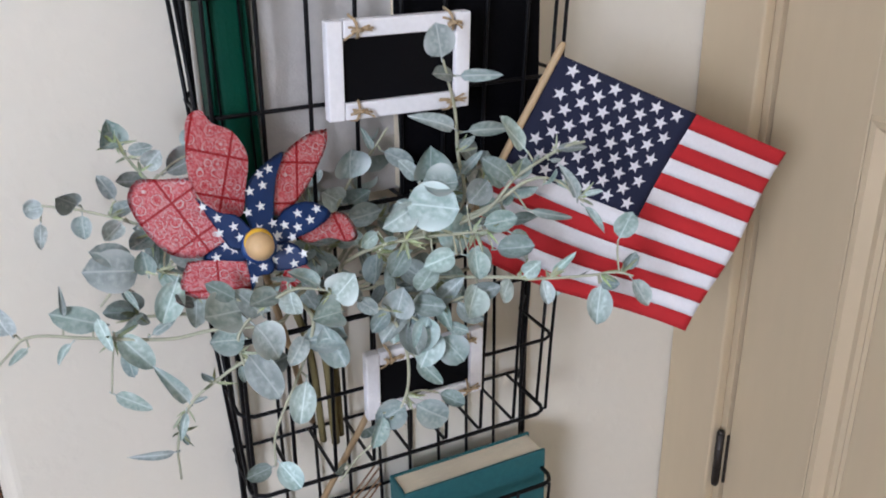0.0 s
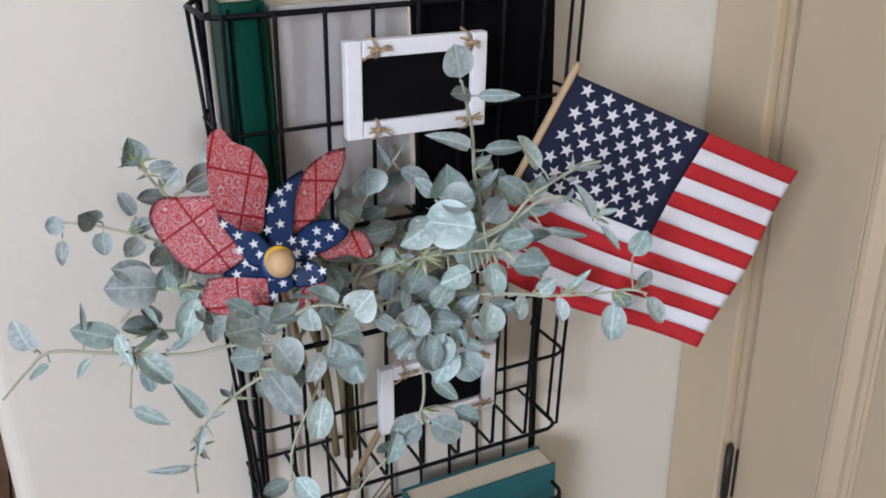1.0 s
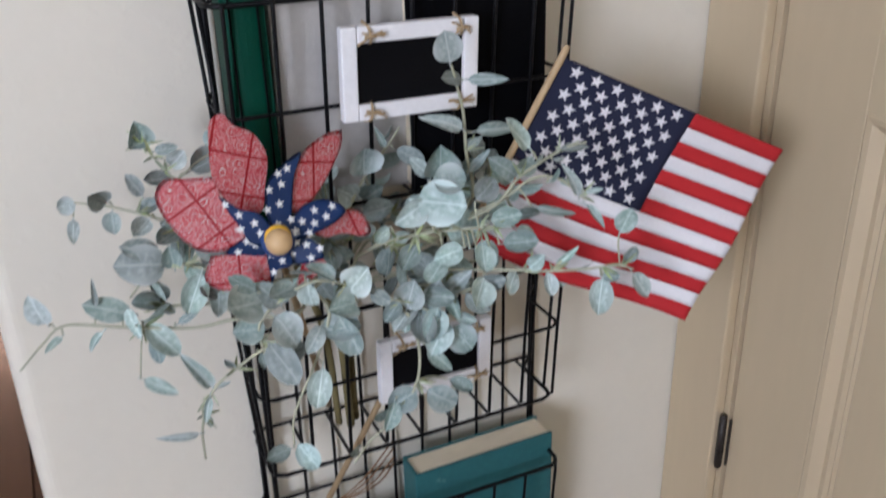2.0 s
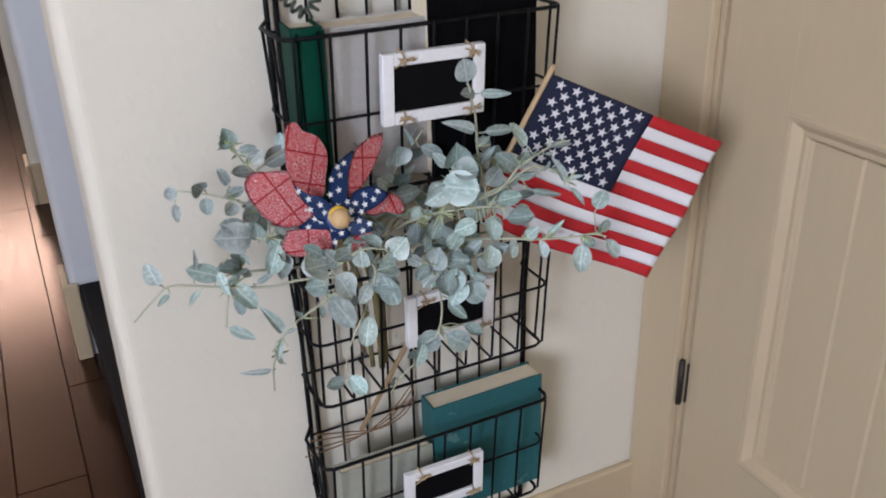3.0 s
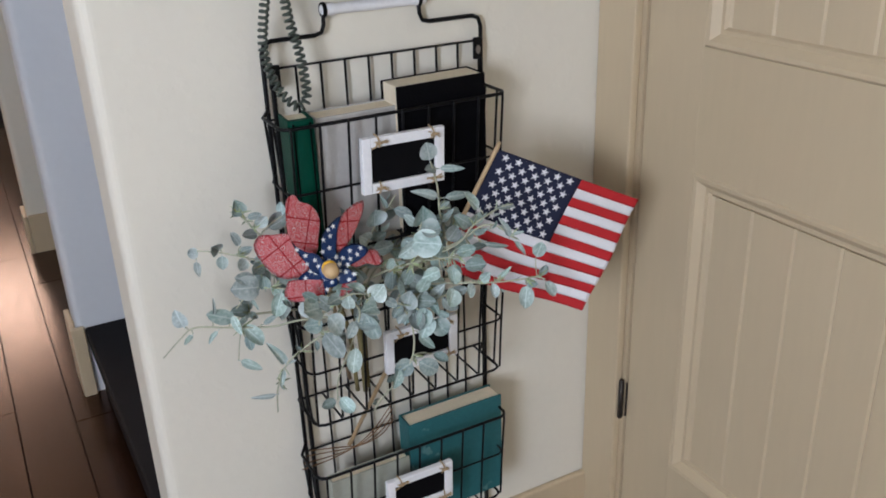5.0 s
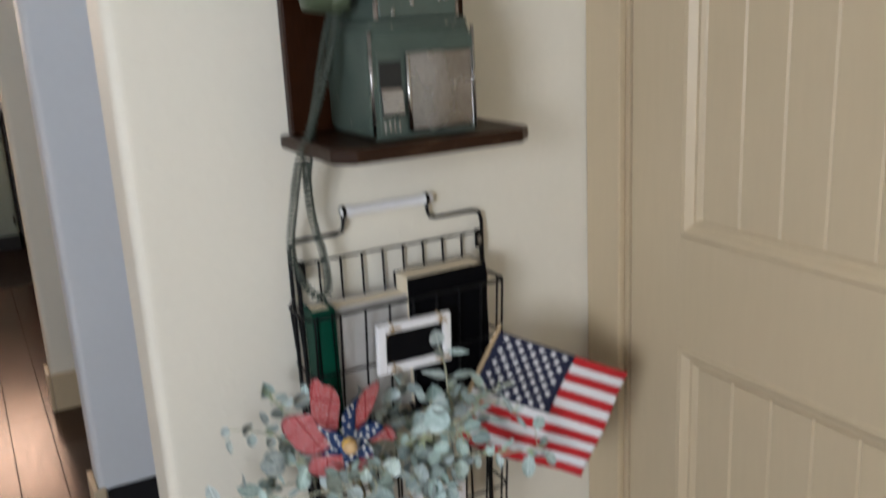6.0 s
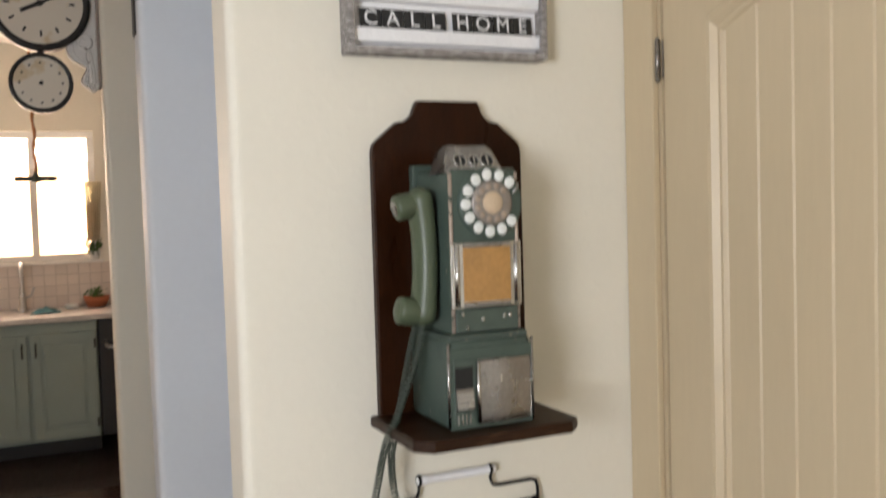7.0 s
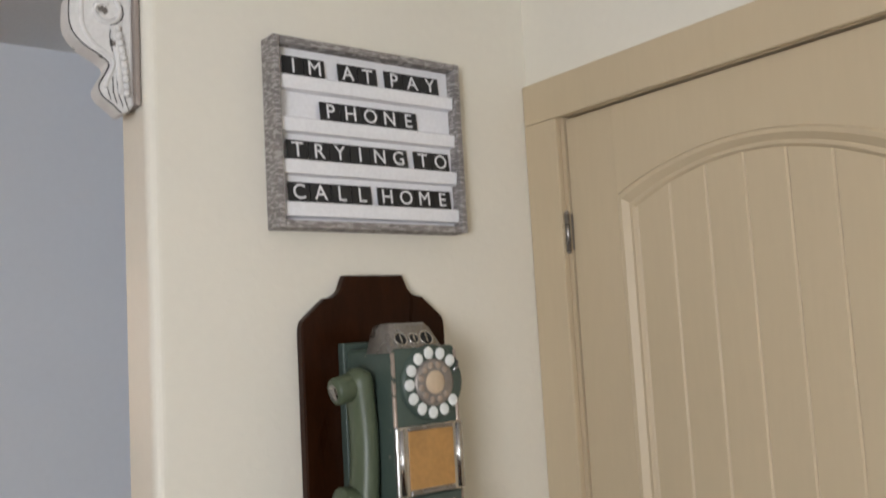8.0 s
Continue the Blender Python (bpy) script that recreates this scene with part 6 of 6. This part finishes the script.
build_cabinet(-1.555, -0.735, 2)
build_cabinet(-2.385, -1.565, 2)
dw = thing("dishwasher", "dark appliance front with a curved steel handle", "dishwasher", at=(-0.725, CF, KZ))
part("front", box(0, 0.60, -0.012, 0.58, 0.10, 0.87, 0.006), BLACKIRON, dw)
part("handle", tube(curve_points([(0.04, -0.012, 0.72), (0.07, -0.060, 0.69), (0.30, -0.075, 0.685), (0.53, -0.060, 0.69), (0.56, -0.012, 0.72)], 6), 0.011, 8), STEEL, dw, "curved steel handle", True)
tagged(part("countertop", box(-2.42, -0.10, CF - 0.035, KY - 0.003, KZ + 0.872, KZ + 0.91, 0.006), COUNTER), "pale quartz kitchen countertop", "countertop")

# backsplash tiles
splash = structure(part("backsplash", box(-2.42, -0.10, KY - 0.0025, KY - 0.0005, KZ + 0.911, WZ0 - 0.021), GROUT), "small warm white backsplash tiles with grout lines", "backsplash")
tile_me = bpy.data.meshes.new("splash_tile")
bm = box(-0.036, 0.036, -0.004, 0.0, -0.036, 0.036, 0.0015, 1)
bm.to_mesh(tile_me)
bm.free()
tile_me.materials.append(SPLASH)
for i in range(20):
    for k in range(4):
        z = KZ + 0.95 + 0.076 * k
        if z + 0.036 < WZ0 - 0.02:
            t = new("tile", tile_me)
            t.parent = splash
            t.location = (-1.75 + 0.076 * i, KY - 0.0026, z)

# sink things
tap = thing("kitchen_tap", "tall brushed steel kitchen tap with side lever", "tap", at=(-1.170, KY - 0.14, KZ + 0.91))
part("base", lathe([(0.034, 0), (0.034, 0.012), (0.024, 0.03), (0.022, 0.10), (0.016, 0.16)], 20), STEEL, tap, "", True)
part("spout", tube(curve_points([(0, 0, 0.15), (0, 0, 0.27), (0, -0.02, 0.31), (0, -0.07, 0.33), (0, -0.12, 0.30), (0, -0.135, 0.25)], 6), 0.013, 10), STEEL, tap, "", True)
part("lever", tube([(0.02, 0, 0.09), (0.055, 0, 0.105), (0.075, 0, 0.16)], 0.008, 8), STEEL, tap, "", True)
cl = bmesh.new()
rn = random.Random(9)
g = [[cl.verts.new((-1.12 + 0.18 * i / 12, CF + 0.16 + 0.16 * j / 8, KZ + 0.913 + 0.045 * abs(math.sin(i * 0.9 + j * 0.5)) * math.sin(math.pi * i / 12) * math.sin(math.pi * (j + 0.5) / 9))) for j in range(9)] for i in range(13)]
for i in range(12):
    for j in range(8):
        cl.faces.new((g[i][j], g[i + 1][j], g[i + 1][j + 1], g[i][j + 1]))
bmesh.ops.solidify(cl, geom=cl.faces[:], thickness=0.003)
tagged(part("dishcloth", cl, BLUECLOTH, None, "", True), "crumpled teal dishcloth on the counter", "dishcloth")
bowl = tagged(part("sponge_dish", moved(lathe([(0, 0), (0.04, 0), (0.05, 0.03), (0.046, 0.032), (0.036, 0.008), (0, 0.006)], 20), pose(-0.86, KY - 0.18, KZ + 0.911)), SHABBY, None, "", True), "small white dish on the counter", "dish")
pot = thing("herb_pot", "low terracotta bowl with small green herbs", "potted plant", at=(-0.700, KY - 0.17, KZ + 0.911))
part("pot", lathe([(0, 0), (0.06, 0), (0.085, 0.05), (0.088, 0.075), (0.080, 0.075), (0.074, 0.05), (0, 0.045)], 24), TERRA, pot, "", True)
bm = bmesh.new()
for k in range(60):
    a, r, h = rn.uniform(0, 6.28), rn.uniform(0.0, 0.075), rn.uniform(0.05, 0.13)
    p = Vector((r * math.cos(a), r * math.sin(a), h))
    q = Vector((rn.uniform(-1, 1), rn.uniform(-1, 1), rn.uniform(0, 1))).normalized() * 0.03
    s = q.orthogonal().normalized() * 0.010
    v = [bm.verts.new(c) for c in (p, p + q * 0.5 + s, p + q, p + q * 0.5 - s)]
    bm.faces.new(v)
tagged(part("leaves", bm, PLANTGREEN, pot, "small green leaves"), kind="stuff")
vine = thing("sill_plant", "leafy green plant on the window sill", "potted plant", at=(-0.690, KY - 0.005, WZ0))
part("pot", lathe([(0, 0), (0.03, 0), (0.04, 0.06), (0.035, 0.06), (0, 0.05)], 18), SHABBY, vine, "", True)
bm = bmesh.new()
for k in range(70):
    a, r, h = rn.uniform(0, 6.28), rn.uniform(0.0, 0.06), rn.uniform(0.04, 0.12)
    p = Vector((r * math.cos(a), r * math.sin(a) - 0.01, h))
    q = Vector((rn.uniform(-1, 1), rn.uniform(-1, 0.3), rn.uniform(-0.6, 1))).normalized() * 0.035
    s = q.orthogonal().normalized() * 0.012
    v = [bm.verts.new(c) for c in (p, p + q * 0.5 + s, p + q, p + q * 0.5 - s)]
    bm.faces.new(v)
tagged(part("leaves", bm, PLANTGREEN, vine, "small green leaves"), kind="stuff")

# hanging bar in front of the window
bar = thing("hanging_bar", "dark iron bar hanging on an orange-brown rope", "hanging decoration", at=(-1.048, 5.1, 1.805))
rp = [(0.006 * math.sin(k * 0.9), 0.006 * math.cos(k * 0.7), 0.03 + 0.90 * k / 30) for k in range(31)]
part("rope", tube(rp, [0.010 + 0.003 * math.sin(k * 2.1) for k in range(31)], 8), ROPE, bar, "twisted orange-brown rope", True)
part("bar", box(-0.128, 0.128, -0.016, 0.016, -0.016, 0.016, 0.003), DARKBAR, bar)
part("boss", moved(lathe([(0, 0.045), (0.012, 0.04), (0.022, 0.016), (0.030, -0.02), (0, -0.026)], 16), Matrix()), DARKBAR, bar, "", True)

# ---- the plank floor ----
rn = random.Random(21)
PL = 0.127
plank_meshes = {}
x = -2.636
while x < -0.10:
    end = 3.945 if x < -0.36 else -0.02
    y = -2.88
    while y < end - 0.005:
        l = rn.choice((0.9, 1.2, 1.5))
        if y == -2.88:
            l = rn.uniform(0.35, 1.2)
        if l not in plank_meshes:
            me = bpy.data.meshes.new("plank")
            bm = box(-PL / 2 + 0.0008, PL / 2 - 0.0008, 0.0008, l - 0.0008, -0.0115, 0.0, 0.0012, 1)
            bm.to_mesh(me)
            bm.free()
            me.materials.append(FLOOR)
            plank_meshes[l] = me
        if y + l <= end:
            p = new("plank", plank_meshes[l])
            p.parent = floor
        else:
            bm = box(-PL / 2 + 0.0008, PL / 2 - 0.0008, 0.0008, end - y, -0.0115, 0.0, 0.0012, 1)
            p = part("plank", bm, FLOOR, floor)
        p.location = (x + PL / 2, y, 0)
        y += l
    x += PL
